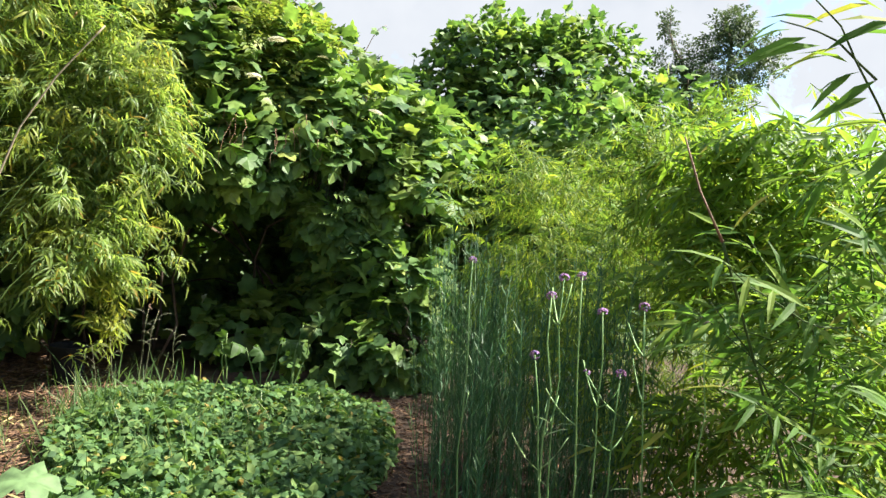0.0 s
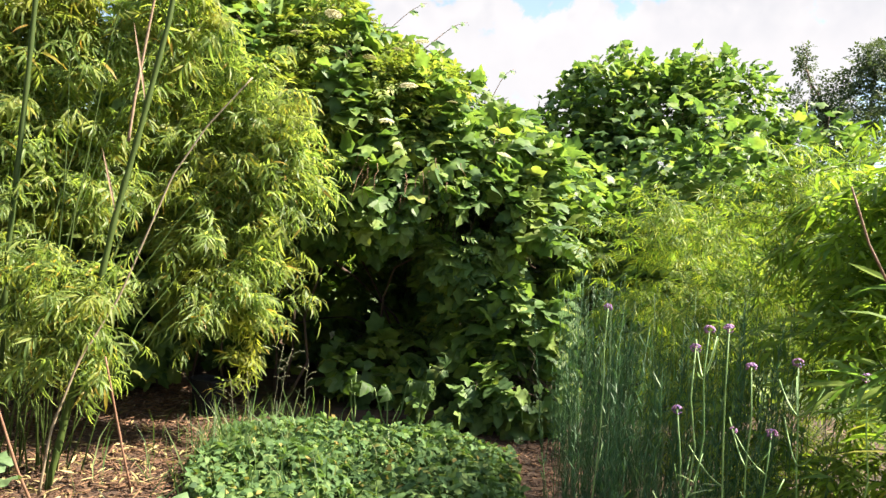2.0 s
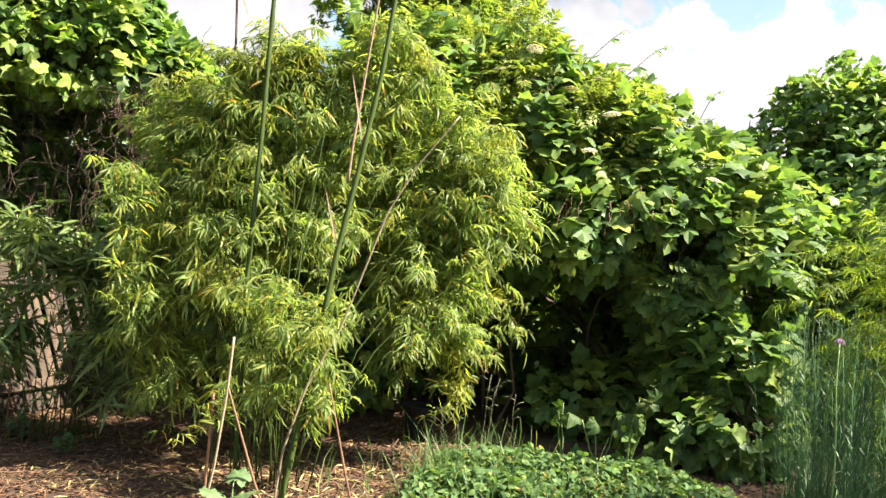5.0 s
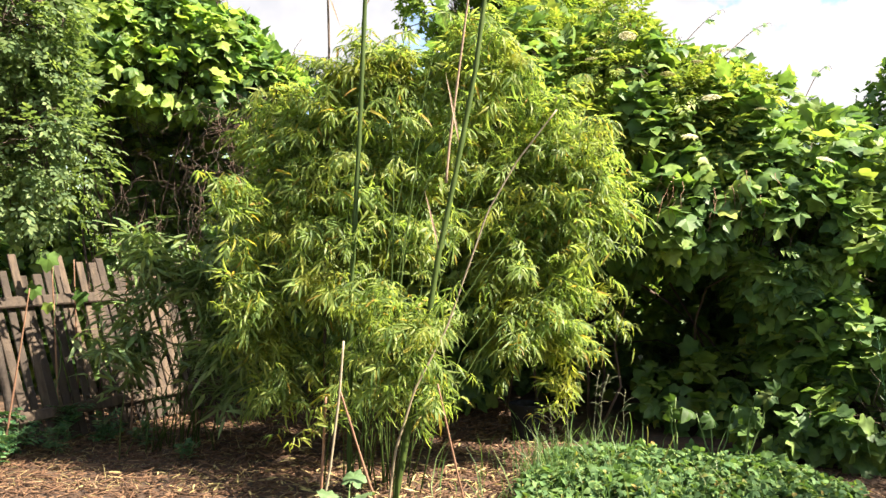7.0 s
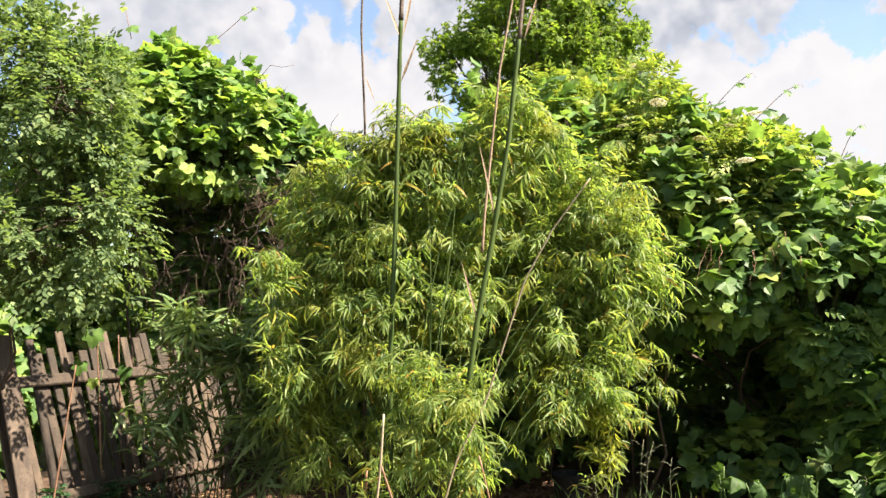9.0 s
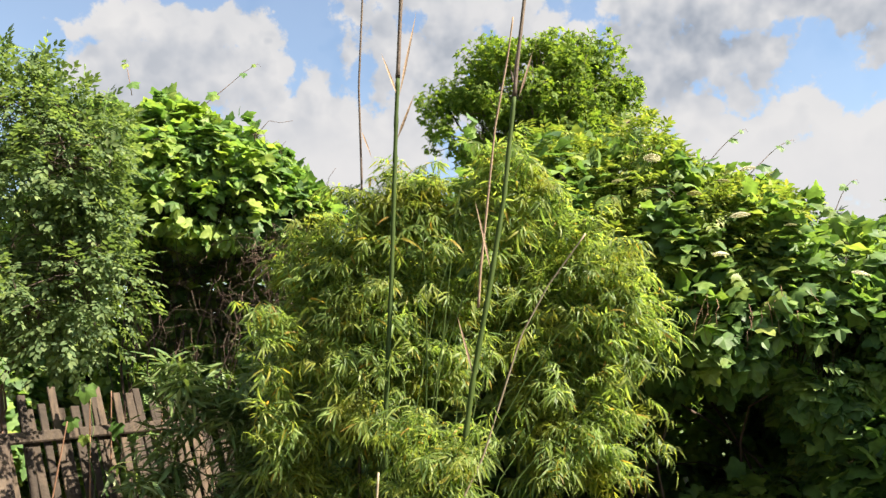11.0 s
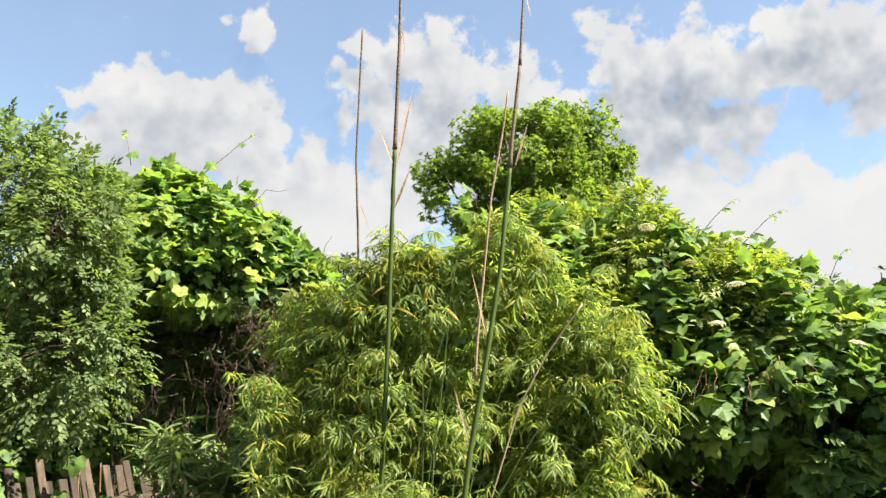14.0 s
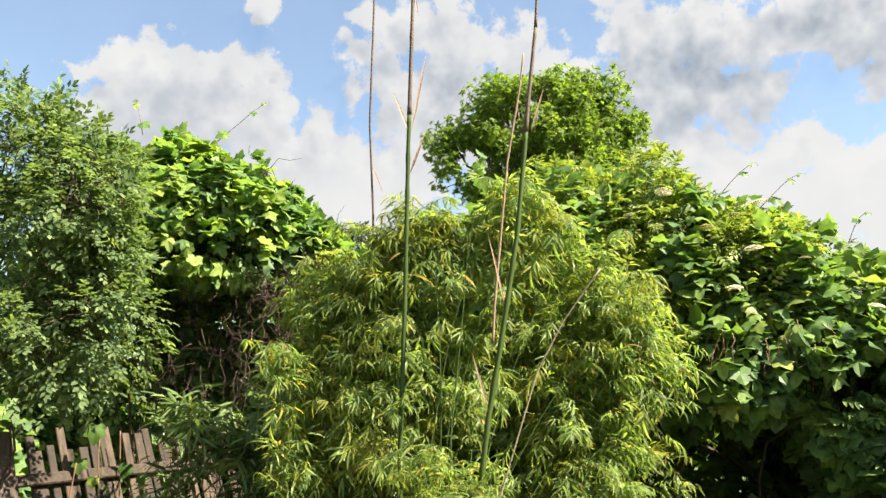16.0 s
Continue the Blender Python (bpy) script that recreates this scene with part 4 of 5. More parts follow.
for (x, y, z, s, fresh) in ((1.93, 6.08, 2.58, 0.17, 1), (1.55, 6.35, 2.62, 0.14, 0), (1.35, 6.2, 3.05, 0.16, 1), (1.1, 6.3, 2.9, 0.15, 0), (1.78, 6.1, 2.3, 0.15, 1), (2.05, 6.2, 2.95, 0.14, 1), (1.62, 6.1, 2.75, 0.17, 0), (0.85, 6.35, 2.6, 0.16, 0), (1.85, 6.15, 2.85, 0.15, 0), (2.3, 6.1, 2.5, 0.14, 0), (0.6, 6.4, 3.0, 0.15, 0), (2.72, 6.0, 2.13, 0.15, 1)):
    m = pose(x, y - 0.25, z + 0.02, rng.uniform(-4, 22), rng.uniform(-14, 14), rng.uniform(0, 360)) @ Matrix.Scale(s * (0.95 if fresh else 0.75), 4)
    piece("flower_head", [m @ Vector(p) for p in UMBEL_DOME[0]], UMBEL_DOME[1], ELDER_FLOWER if fresh else SPENT_BLOOM, elder, "flat cream flower head" if fresh else "spent yellowish flower head", False)

# shoots that stand out against the sky, and rootlets that hang from the arch
for owner, pts in ((arch, [(1.86, 6.75, 3.05), (2.08, 6.72, 3.30), (2.28, 6.70, 3.47)]), (arch, [(2.31, 6.7, 3.08), (2.5, 6.7, 3.26), (2.66, 6.68, 3.36)]), (arch, [(2.85, 6.5, 2.6), (2.95, 6.45, 2.85), (3.02, 6.4, 2.95)]), (wall_vine, [(-2.56, 7.38, 4.05), (-2.32, 7.4, 4.26), (-2.08, 7.4, 4.44)]), (wall_vine, [(-3.2, 7.2, 4.1), (-3.25, 7.2, 4.35), (-3.3, 7.2, 4.45)])):
    pts = [Vector(p) for p in pts]
    fine = [pts[0], pts[0].lerp(pts[1], 0.5), pts[1], pts[1].lerp(pts[2], 0.5) + Vector((0, 0, 0.015)), pts[2], pts[2] + Vector((0.03, 0, 0.01)), pts[2] + Vector((0.05, 0, -0.02))]
    v, f = tubes([(fine, taper(7, 0.004, 0.0012))], 5)
    piece("shoot", v, f, STICK, owner, "thin bare shoot with a curled tip")
    for k, s in ((1, 0.13), (3, 0.08), (4, 0.05)):
        R = facing(np.array([[rng.normal(), -0.5, -0.6]]), np.array([[0.2, -0.8, 0.4]]), [s])
        m = Matrix([list(r) for r in R[0]]).to_4x4()
        m.translation = fine[k]
        piece("leaf", [m @ Vector(p) for p in VINE[0][0]], VINE[0][1], VINE_LEAF, owner, "young pale leaf", False)
for i in range(16):
    x = rng.choice([1.62, 1.95, 2.12, 2.25]) + rng.normal(0, 0.05)
    z = rng.uniform(1.85, 2.08)
    a = Vector((x, 5.75 + rng.normal(0, 0.04), z))
    v, f = tubes([(bent(a, a + Vector((rng.normal(0, 0.06), 0, -rng.uniform(0.12, 0.32))), 0, 6, 0.012), taper(6, 0.003, 0.0012))], 4)
    piece("rootlet", v, f, STICK, arch, "hanging reddish rootlet")


sapling = thing("ash_sapling", (2.75, 6.05, 0), "slim sapling with small feathered leaves growing out of the vine", "sapling")
v, f = tubes([(bent((2.75, 6.05, 0), (2.58, 5.98, 1.62), 0, 9, 0.02), taper(9, 0.008, 0.003))], 6)
piece("stem", v, f, TWIG, sapling)
for k in range(22):
    a = Vector((2.58, 5.98, 1.48)) + Vector((rng.normal(0, 0.13), rng.normal(0, 0.05), rng.normal(-0.08, 0.13)))
    m = Matrix([list(q) for q in facing(np.array([[rng.normal(0, 0.7), -0.5, -0.35]]), np.array([[0.1, -0.5, 0.9]]) + jitter(1, 0.2), [rng.uniform(0.12, 0.2)])[0]]).to_4x4()
    m.translation = a
    piece("leaf", [m @ Vector(p) for p in PINNATE[0]], PINNATE[1], DIM_LEAF, sapling, "", False)


# ---- right side: fine lime bamboo, broad-leaved bamboo close by ----
# ball at (4.3, 5.1) is a hidden extension, added to shade the arch pillar
bamboo_stand("lime_bamboo", (3.3, 3.5, 0), [(3.0, 3.75, 1.35, 0.75, 0.7, 0.62), (3.6, 3.0, 1.5, 0.75, 0.7, 0.7), (3.05, 3.3, 0.75, 0.55, 0.55, 0.6), (4.5, 3.9, 0.8, 0.8, 0.8, 0.85), (4.3, 5.1, 1.1, 0.7, 0.6, 1.1), (4.9, 4.5, 1.3, 0.7, 0.6, 1.2), (2.75, 3.6, 1.45, 0.4, 0.4, 0.42), (2.95, 3.0, 1.72, 0.42, 0.4, 0.4)], 10500, 0.11, LIME_LEAF, "yellow-green bamboo thicket with very fine leaves", stems=26, seed=6.0, stem_r=0.004)
# ball at (3.9, 2.3) is added, out of view, to keep sun off the horsetails
bamboo_stand("tall_bamboo", (3.4, 2.2, 0), [(3.1, 2.2, 1.1, 0.7, 0.65, 0.8), (2.7, 1.7, 0.9, 0.5, 0.5, 0.75), (3.9, 2.3, 0.95, 0.5, 0.5, 0.85), (2.9, 2.55, 0.75, 0.55, 0.55, 0.75), (3.35, 2.75, 1.6, 0.6, 0.55, 0.5), (3.35, 2.4, 1.75, 0.45, 0.45, 0.36), (3.75, 2.05, 1.75, 0.5, 0.5, 0.4), (3.1, 2.75, 1.65, 0.4, 0.4, 0.36), (2.85, 2.35, 1.75, 0.36, 0.36, 0.36), (2.85, 1.95, 1.7, 0.36, 0.36, 0.36)], 3900, 0.18, NEAR_LEAF, "green bamboo thicket with broad leaves", stems=22, seed=7.0, shapes=BROAD_FANS)
close = bamboo_stand("broad_leaved_bamboo", (2.2, 1.2, 0), [(1.95, 1.15, 1.2, 0.45, 0.4, 0.45), (1.95, 1.0, 1.6, 0.42, 0.4, 0.3), (2.1, 1.1, 0.65, 0.4, 0.36, 0.4), (2.2, 1.35, 1.1, 0.45, 0.35, 0.55)], 400, 0.175, YOUNG_LEAF, "bright green bamboo with broad long leaves", near=((1.3, 0.9, 1.3), 280), stems=14, seed=8.0, depth=0.8, hang=0.1, up=0.8, gap=-0.05, shapes=BROAD_FANS)
culm(close, [(2.05, 1.1, 0.0), (1.80, 1.18, 0.9), (1.59, 1.24, 1.45)], 0.004, 0.003, CULM_GREEN, "green stem", 0.2)
culm(close, [(1.59, 1.24, 1.45), (1.55, 1.28, 1.56), (1.52, 1.31, 1.68)], 0.0028, 0.0018, STICK, "dead brown stem with papery sheath", 0.2)
# a branch of the close bamboo that reaches in at head height
TWIGS = (((1.32, 0.69, 1.62), (1.23, 0.82, 1.88)), ((1.33, 0.68, 1.78), (1.26, 0.77, 1.87)), ((1.30, 0.72, 1.72), (1.215, 0.83, 1.81)))
TIPS = []
for a, b in TWIGS:
    v, f = tubes([(bent(a, b, 0.02, 6, 0.004), taper(6, 0.0022, 0.001))], 5)
    piece("twig", v, f, CULM_GREEN, close, "thin arching twig")
    TIPS += [tuple(Vector(a).lerp(Vector(b), k / 7)) for k in range(8)]
v, f = tubes([(bent((2.0, 0.9, 1.0), (1.32, 0.69, 1.62), 0.1, 8, 0.006), taper(8, 0.004, 0.0022))], 5)
piece("branch", v, f, CULM_GREEN, close, "thin arching branch")
n = len(TIPS)
tips = np.column_stack([rng.normal(-0.75, 0.25, n), rng.normal(0.45, 0.25, n), rng.normal(-0.05, 0.28, n)])
singles("leaf", blade(0.16, 0.3), facing(tips, np.array([0.4, -0.5, 0.9]) + jitter(n, 0.3), rng.uniform(0.07, 0.13, n)), np.array(TIPS), YOUNG_LEAF, close)
# sprays of broad leaves that lean out over the path
SPRAYS = (((1.66, 0.98, 1.30), (1.25, 0.93, 1.43)), ((1.66, 0.92, 1.04), (1.3, 0.88, 1.2)), ((1.66, 0.85, 0.86), (1.26, 0.86, 1.0)), ((1.72, 0.9, 1.42), (1.36, 0.76, 1.5)), ((1.72, 0.85, 1.1), (1.4, 0.72, 1.24)))
for a, b in SPRAYS:
    a, b = Vector(a), Vector(b)
    v, f = tubes([(bent(a, b, -0.03, 6, 0.004), taper(6, 0.0022, 0.001))], 5)
    piece("twig", v, f, CULM_GREEN, close, "thin arching twig")
    n = 9
    d = np.array(b - a) / (b - a).length
    P = np.array([tuple(a.lerp(b, 0.25 + 0.75 * k / (n - 1))) for k in range(n)])
    turn = np.where(np.arange(n) % 2, 1.0, -1.0)[:, None]
    tips = d * 1.0 + turn * np.cross(d, (0, 0, 1.0)) * 0.5 + turn * np.array([0, 0, 0.45]) + np.array([0, 0, -0.2]) + jitter(n, 0.15)
    singles("leaf", blade(0.13, 0.25), facing(tips, np.array([-0.2, -0.6, 0.8]) + jitter(n, 0.3), rng.uniform(0.07, 0.14, n)), P, YOUNG_LEAF, close)
# dry sheath leaves that stand off the canes
for a, c, s in (((-0.47, 5.04, 3.28), (-0.34, 5.05, 3.9), 0.02), ((-0.48, 5.03, 3.3), (-0.58, 5.02, 3.6), 0.02), ((-0.485, 5.04, 3.0), (-0.36, 5.0, 3.3), 0.02), ((0.30, 4.84, 3.2), (0.40, 4.82, 3.5), 0.018), ((0.33, 4.85, 3.7), (0.27, 4.8, 3.3), 0.016), ((0.10, 4.78, 2.1), (0.02, 4.76, 2.55), 0.016), ((-0.02, 4.74, 1.5), (-0.1, 4.7, 1.85), 0.016), ((-0.78, 5.5, 3.2), (-0.70, 5.48, 3.0), 0.014), ((-0.43, 5.05, 4.3), (-0.40, 5.04, 4.1), 0.014), ((0.42, 4.87, 4.4), (0.45, 4.86, 4.25), 0.012)):
    a, c = np.array(a), np.array(c)
    L = np.linalg.norm(c - a)
    m = Matrix([list(q) for q in facing((c - a)[None], np.array([[0.3, -1.0, 0.2]]), [L])[0]]).to_4x4()
    m.translation = a
    w = blade(s / L * 0.9, 0.06)
    piece("dry_leaf", [m @ Vector(p) for p in w[0]], w[1], SHEATH, clump, "dry papery leaf", False)


# ---- verbenas and horsetail stand beside the path ----
FLORET = joined([(([(0, 0, 0.3), (0.5, 0, 0.5), (0.15, 0.48, 0.5), (-0.4, 0.3, 0.5), (-0.4, -0.3, 0.5), (0.15, -0.48, 0.5), (0, 0, -0.3)], [(0, 1, 2), (0, 2, 3), (0, 3, 4), (0, 4, 5), (0, 5, 1), (6, 2, 1), (6, 3, 2), (6, 4, 3), (6, 5, 4), (6, 1, 5)]), pose(0, 0, 0))])


def verbena(top, foot, heads, seed):
    r = np.random.default_rng(seed)
    top, foot = Vector(top), Vector(foot)
    plant = thing("verbena", foot, "tall purple verbena with wiry square stems", "flower", "verbenas beside the path")
    pts = bent(foot, top, 0, 9, 0.006)
    v, f = tubes([(pts, taper(9, 0.0042, 0.0026))], 4)
    stem = piece("stem", v, f, VERBENA_STEM, plant)
    ends = [(top, stem)]
    for k in range(heads):
        at = pts[int(r.integers(4, 8))]
        turn = r.uniform(0, 6.28)
        for s in (0, math.pi):
            if r.random() < 0.8:
                end = at + Vector((0.11 * math.cos(turn + s), 0.11 * math.sin(turn + s), r.uniform(0.06, 0.14)))
                v, f = tubes([(bent(at, end, -0.015, 5), taper(5, 0.0028, 0.002))], 4)
                branch = piece("side_branch", v, f, VERBENA_STEM, plant)
                if r.random() < 0.1:
                    ends.append((end, branch))
    for k, (e, holder) in enumerate(ends):
        n = 30 if k == 0 else 14
        size = 0.014 if k == 0 else 0.009
        d = unit(r.normal(size=(n, 3)) + np.array([0, 0, 0.6]))
        P = np.array(e) + d * np.array([size, size, size * 0.8])
        tipdir = np.cross(d, r.normal(size=(n, 3)))
        swarm("flower_head", FLORET, facing(tipdir, d, np.full(n, 0.0075)), P, VERBENA_PINK, holder, "small domed head of purple florets")
    for k in range(5):
        at = pts[1 + k]
        d = np.array([[r.normal(), r.normal(), 0.5]])
        m = Matrix([list(q) for q in facing(d, np.array([[0, 0, 1.0]]), [r.uniform(0.06, 0.11)])[0]]).to_4x4()
        m.translation = at
        piece("leaf", [m @ Vector(p) for p in blade(0.12, 0.3)[0]], blade(0.12, 0.3)[1], STEM_GREEN, stem, "", False)


HEADS = [((1.77, 2.03, 1.28), 2), ((1.81, 1.99, 1.29), 1), ((1.74, 2.05, 1.22), 1), ((1.87, 1.95, 1.18), 1), ((1.96, 1.86, 1.21), 3), ((1.72, 2.09, 1.02), 2), ((1.92, 1.90, 0.99), 2), ((2.09, 1.73, 1.19), 1), ((1.86, 2.75, 1.27), 1)]
for k, (h, n) in enumerate(HEADS):
    verbena(h, (h[0] + rng.normal(0, 0.05) + 0.02, h[1] + rng.normal(0, 0.05), 0.0), n, 100 + k)

count = 560
HX, HY = [], []
while len(HX) < count:
    x, y = rng.uniform(1.5, 3.3), rng.uniform(2.3, 5.2)
    # strip between the path and the lime bamboo
    edge = 1.40 + (y - 2.3) * 0.5
    if edge + 0.06 + abs(rng.normal(0, 0.2)) < x < edge + 1.2:
        HX.append(x)
        HY.append(y)
paths, NP, NT = [], [], []
for x, y in zip(HX, HY):
    h = rng.uniform(0.4, 1.36)
    top = Vector((x + rng.normal(0, 0.08), y + rng.normal(0, 0.08), h))
    pts = bent((x, y, 0), top, 0, 6, 0.006)
    paths.append((pts, taper(6, 0.0024, 0.0012)))
    for z in np.arange(0.12, h - 0.05, 0.055):
        p = Vector((x, y, 0)).lerp(top, z / h)
        a = rng.uniform(0, 6.28)
        for s in (0, 2.1, 4.2):
            NP.append(p)
            NT.append((math.cos(a + s), math.sin(a + s), rng.uniform(0.9, 2.4)))
stand = thing("horsetail_stand", (2.3, 3.4, 0), "dense stand of thin upright horsetail stems", "horsetail")
order = sorted(range(count), key=lambda k: HY[k] + HX[k])
for k in order[:290]:
    v, f = tubes([paths[k]], 4)
    piece("stem", v, f, HORSETAIL, stand)
v, f = tubes([paths[k] for k in order[290:]], 4)
tagged(piece("stem_thicket", v, f, HORSETAIL, stand), kind="stuff")
NP, NT = np.array(NP), np.array(NT)
tagged(swarm("whorl_growth", blade(0.06, 0.1), facing(NT, np.array([0, 0, 1.0]) + jitter(len(NT), 0.4), rng.uniform(0.03, 0.075, len(NT))), NP, HORSETAIL, stand), kind="stuff")

# ---- strawberry bed ----
BED = [(0.45, 3.0), (0.45, 4.4), (0.68, 5.5), (1.4, 5.65), (2.1, 5.25), (2.45, 4.65), (2.12, 3.9), (1.65, 3.25), (1.4, 3.0)]


def inside(x, y, poly):
    hit = False
    for (x0, y0), (x1, y1) in zip(poly, poly[1:] + poly[:1]):
        if (y0 > y) != (y1 > y) and x < (x1 - x0) * (y - y0) / (y1 - y0) + x0:
            hit = not hit
    return hit


bed = thing("strawberry_patch", (1.4, 4.4, 0), "low dense strawberry plants with three-part green leaves", "strawberries")
P = []
while len(P) < 7600:
    x, y = rng.uniform(0.3, 2.6), rng.uniform(2.9, 5.7)
    wob = 0.16 * noise.noise(Vector((x * 3, y * 3, 5))) + 0.08 * noise.noise(Vector((x * 11, y * 11, 5)))
    if inside(x + wob, y + wob, BED):
        top = 0.19 + 0.07 * noise.noise(Vector((x * 2.5, y * 2.5, 1))) + 0.03 * noise.noise(Vector((x * 8, y * 8, 2)))
        rim = min(abs((x1 - x0) * (y0 - y) - (x0 - x) * (y1 - y0)) / math.hypot(x1 - x0, y1 - y0) for (x0, y0), (x1, y1) in zip(BED, BED[1:] + BED[:1]))
        top *= 0.6 + 0.4 * min(rim / 0.25, 1.0)
        P.append((x, y, max(top * rng.uniform(0.45, 1.12), 0.03)))
P = np.array(P)
N = unit(np.array([0, 0, 1.0]) + jitter(len(P), 0.25))
foliage("foliage", [TREFOIL], P, N, 0.07, BERRY_LEAF, bed, 0.8, 0.1, 0.0, 0.5, "three-part toothed leaves", ((1.3, 3.2, 0.3), 290))
v, f = tubes([(bent((p[0] + rng.normal(0, 0.03), p[1] + rng.normal(0, 0.03), 0), p, 0, 3), [0.0015] * 3) for p in P[::3]], 3)
tagged(piece("stalk_growth", v, f, STEM_GREEN, bed, "thin leaf stalks"), kind="stuff")

n = 260
xy = np.column_stack([rng.normal(0.95, 0.38, n), rng.normal(4.6, 0.55, n)])
tips = np.column_stack([rng.normal(0, 0.4, n), rng.normal(0, 0.4, n), np.ones(n)])
grass_R = facing(tips, np.column_stack([tips[:, 0], tips[:, 1], np.full(n, 0.3)]) + jitter(n, 0.2), rng.uniform(0.16, 0.36, n))
tagged(swarm("grass_growth", blade(0.03, 0.7), grass_R, np.column_stack([xy, np.full(n, 0.03)]), GRASS_LEAF, bed, "thin grass blades between the leaves"), kind="stuff")

# ---- grass tuft with dry seed stalks ----
tuft = thing("grass_tuft", (0.85, 5.25, 0), "tuft of arching green grass with dry seed stalks", "grass")
n = 300
P = np.column_stack([rng.normal(0.82, 0.20, n), rng.normal(5.1, 0.28, n), np.full(n, 0.02)])
tips = np.column_stack([rng.normal(0, 0.45, n), rng.normal(0, 0.45, n), np.ones(n)])
R = facing(tips, np.column_stack([tips[:, 0], tips[:, 1], np.full(n, 0.3)]) + jitter(n, 0.2), rng.uniform(0.12, 0.34, n))
singles("blade", blade(0.022, 0.8), R[:280], P[:280], GRASS_LEAF, tuft)
tagged(swarm("blade_growth", blade(0.022, 0.8), R[280:], P[280:], GRASS_LEAF, tuft, "arching blades"), kind="stuff")
for (x, z, dx) in ((0.80, 0.55, -0.05), (1.02, 0.72, 0.05), (1.08, 0.70, 0.12), (1.19, 0.60, 0.04), (0.70, 0.5, -0.06)):
    root, top = Vector((x - dx, 5.25, 0)), Vector((x, 5.2, z))
    paths = [(bent(root, top, 0, 6, 0.006), taper(6, 0.0018, 0.001))]
    for k in range(4):
        at = root.lerp(top, 0.68 + 0.08 * k)
        paths.append((bent(at, at + Vector((rng.choice([-1, 1]) * rng.uniform(0.04, 0.09), 0, rng.uniform(0.02, 0.05))), 0.015, 4), taper(4, 0.0018, 0.001)))
    v, f = tubes(paths, 4)
    piece("seed_stalk", v, f, SEED_STALK, tuft, "dry branched seed stalk")

# ---- wilting squash seedlings at the back of the bed ----
def squash(foot, stalks, label):
    plant = thing("squash_plant", foot, label, "squash", "wilting squash plants")
    for k, (top, s, face) in enumerate(stalks):
        top, shape = Vector(top), PADS[2 + k % 2]
        v, f = tubes([(bent(foot, top, 0.04, 7, 0.006), taper(7, 0.006, 0.004))], 6)
        stalk = piece("stalk", v, f, STEM_GREEN, plant, "pale green hairy stalk")
        m = Matrix([list(q) for q in facing(np.array([face]) + jitter(1, 0.25), np.array([[0.2, -0.5, 0.9]]) + jitter(1, 0.3), [s * 0.82])[0]]).to_4x4()
        m.translation = top
        piece("leaf", [m @ Vector(p) for p in shape[0]], shape[1], WILT_LEAF, stalk, "curled wilting leaf with yellow patches")


squash((1.52, 5.2, 0), [((1.51, 5.19, 0.55), 0.13, (0.1, -0.2, -1)), ((1.47, 5.16, 0.5), 0.12, (-0.5, -0.2, -0.5))], "wilting squash seedling with a curled drooping leaf")
squash((1.76, 5.14, 0), [((1.70, 5.14, 0.47), 0.14, (0.3, -0.2, -0.8)), ((1.62, 5.12, 0.46), 0.14, (-0.8, -0.2, 0.1)), ((1.85, 5.08, 0.52), 0.14, (0.8, -0.2, -0.3))], "wilting squash plant with ragged hanging leaves")
squash((1.9, 5.08, 0), [((1.97, 5.03, 0.62), 0.16, (0.9, -0.2, -0.1)), ((1.94, 5.04, 0.50), 0.16, (0.05, -0.3, -1)), ((2.05, 5.0, 0.60), 0.13, (0.7, -0.2, 0.2))], "wilting squash plant with a yellowing leaf")

# ---- big pale leaves close to the bed, low weeds ----
for foot, leaves in (((0.24, 3.42, 0), [((0.0, -0.25, 0.35), 0.34), ((-0.5, 0.1, 0.3), 0.3), ((0.6, 0.0, 0.25), 0.28), ((0.2, 0.5, 0.4), 0.25)]), ((-0.5, 4.35, 0), [((0.3, -0.3, 0.3), 0.15), ((-0.4, -0.2, 0.3), 0.14), ((0.1, 0.3, 0.4), 0.13)])):
    plant = thing("gourd_plant", foot, "young gourd plant with large pale green leaves", "gourd", "young gourd plants")
    for (dx, dy, dz), s in leaves:
        end = Vector(foot) + Vector((dx * s * 0.6, dy * s * 0.6, dz * 0.55))
        v, f = tubes([(bent(foot, end, 0.03, 5), taper(5, 0.006, 0.004))], 6)
        stalk = piece("stalk", v, f, STEM_GREEN, plant, "pale stalk")
        m = Matrix([list(q) for q in facing(np.array([[dx, dy, 0.15]]), np.array([[0, -0.3, 1.0]]), [s])[0]]).to_4x4()
        m.translation = end
        piece("leaf", [m @ Vector(p) for p in PADS[0][0]], PADS[0][1], PALE_LEAF, stalk, "large pale leaf")

# ---- nursery pot in the hollow ----
pot = thing("plant_pot", (0.66, 6.3, 0), "black plastic nursery pot standing on the mulch", "pot")
bm = bmesh.new()
profile = [(0.0, 0.004), (0.095, 0.0), (0.10, 0.01), (0.122, 0.25), (0.132, 0.252), (0.134, 0.285), (0.126, 0.288), (0.118, 0.25), (0.10, 0.03), (0.0, 0.03)]
rings = []
for r, z in profile:
    rings.append([bm.verts.new((0.66 + r * math.cos(2 * math.pi * k / 28), 6.3 + r * math.sin(2 * math.pi * k / 28), z)) for k in range(28)] if r else [bm.verts.new((0.66, 6.3, z))])
for a, b in zip(rings, rings[1:]):
    for k in range(28):
        q = [a[k % len(a)], a[(k + 1) % len(a)], b[(k + 1) % len(b)], b[k % len(b)]]
        bm.faces.new(list(dict.fromkeys(q)))
part("body", bm, BLACK_PLASTIC, pot)
bm = bmesh.new()
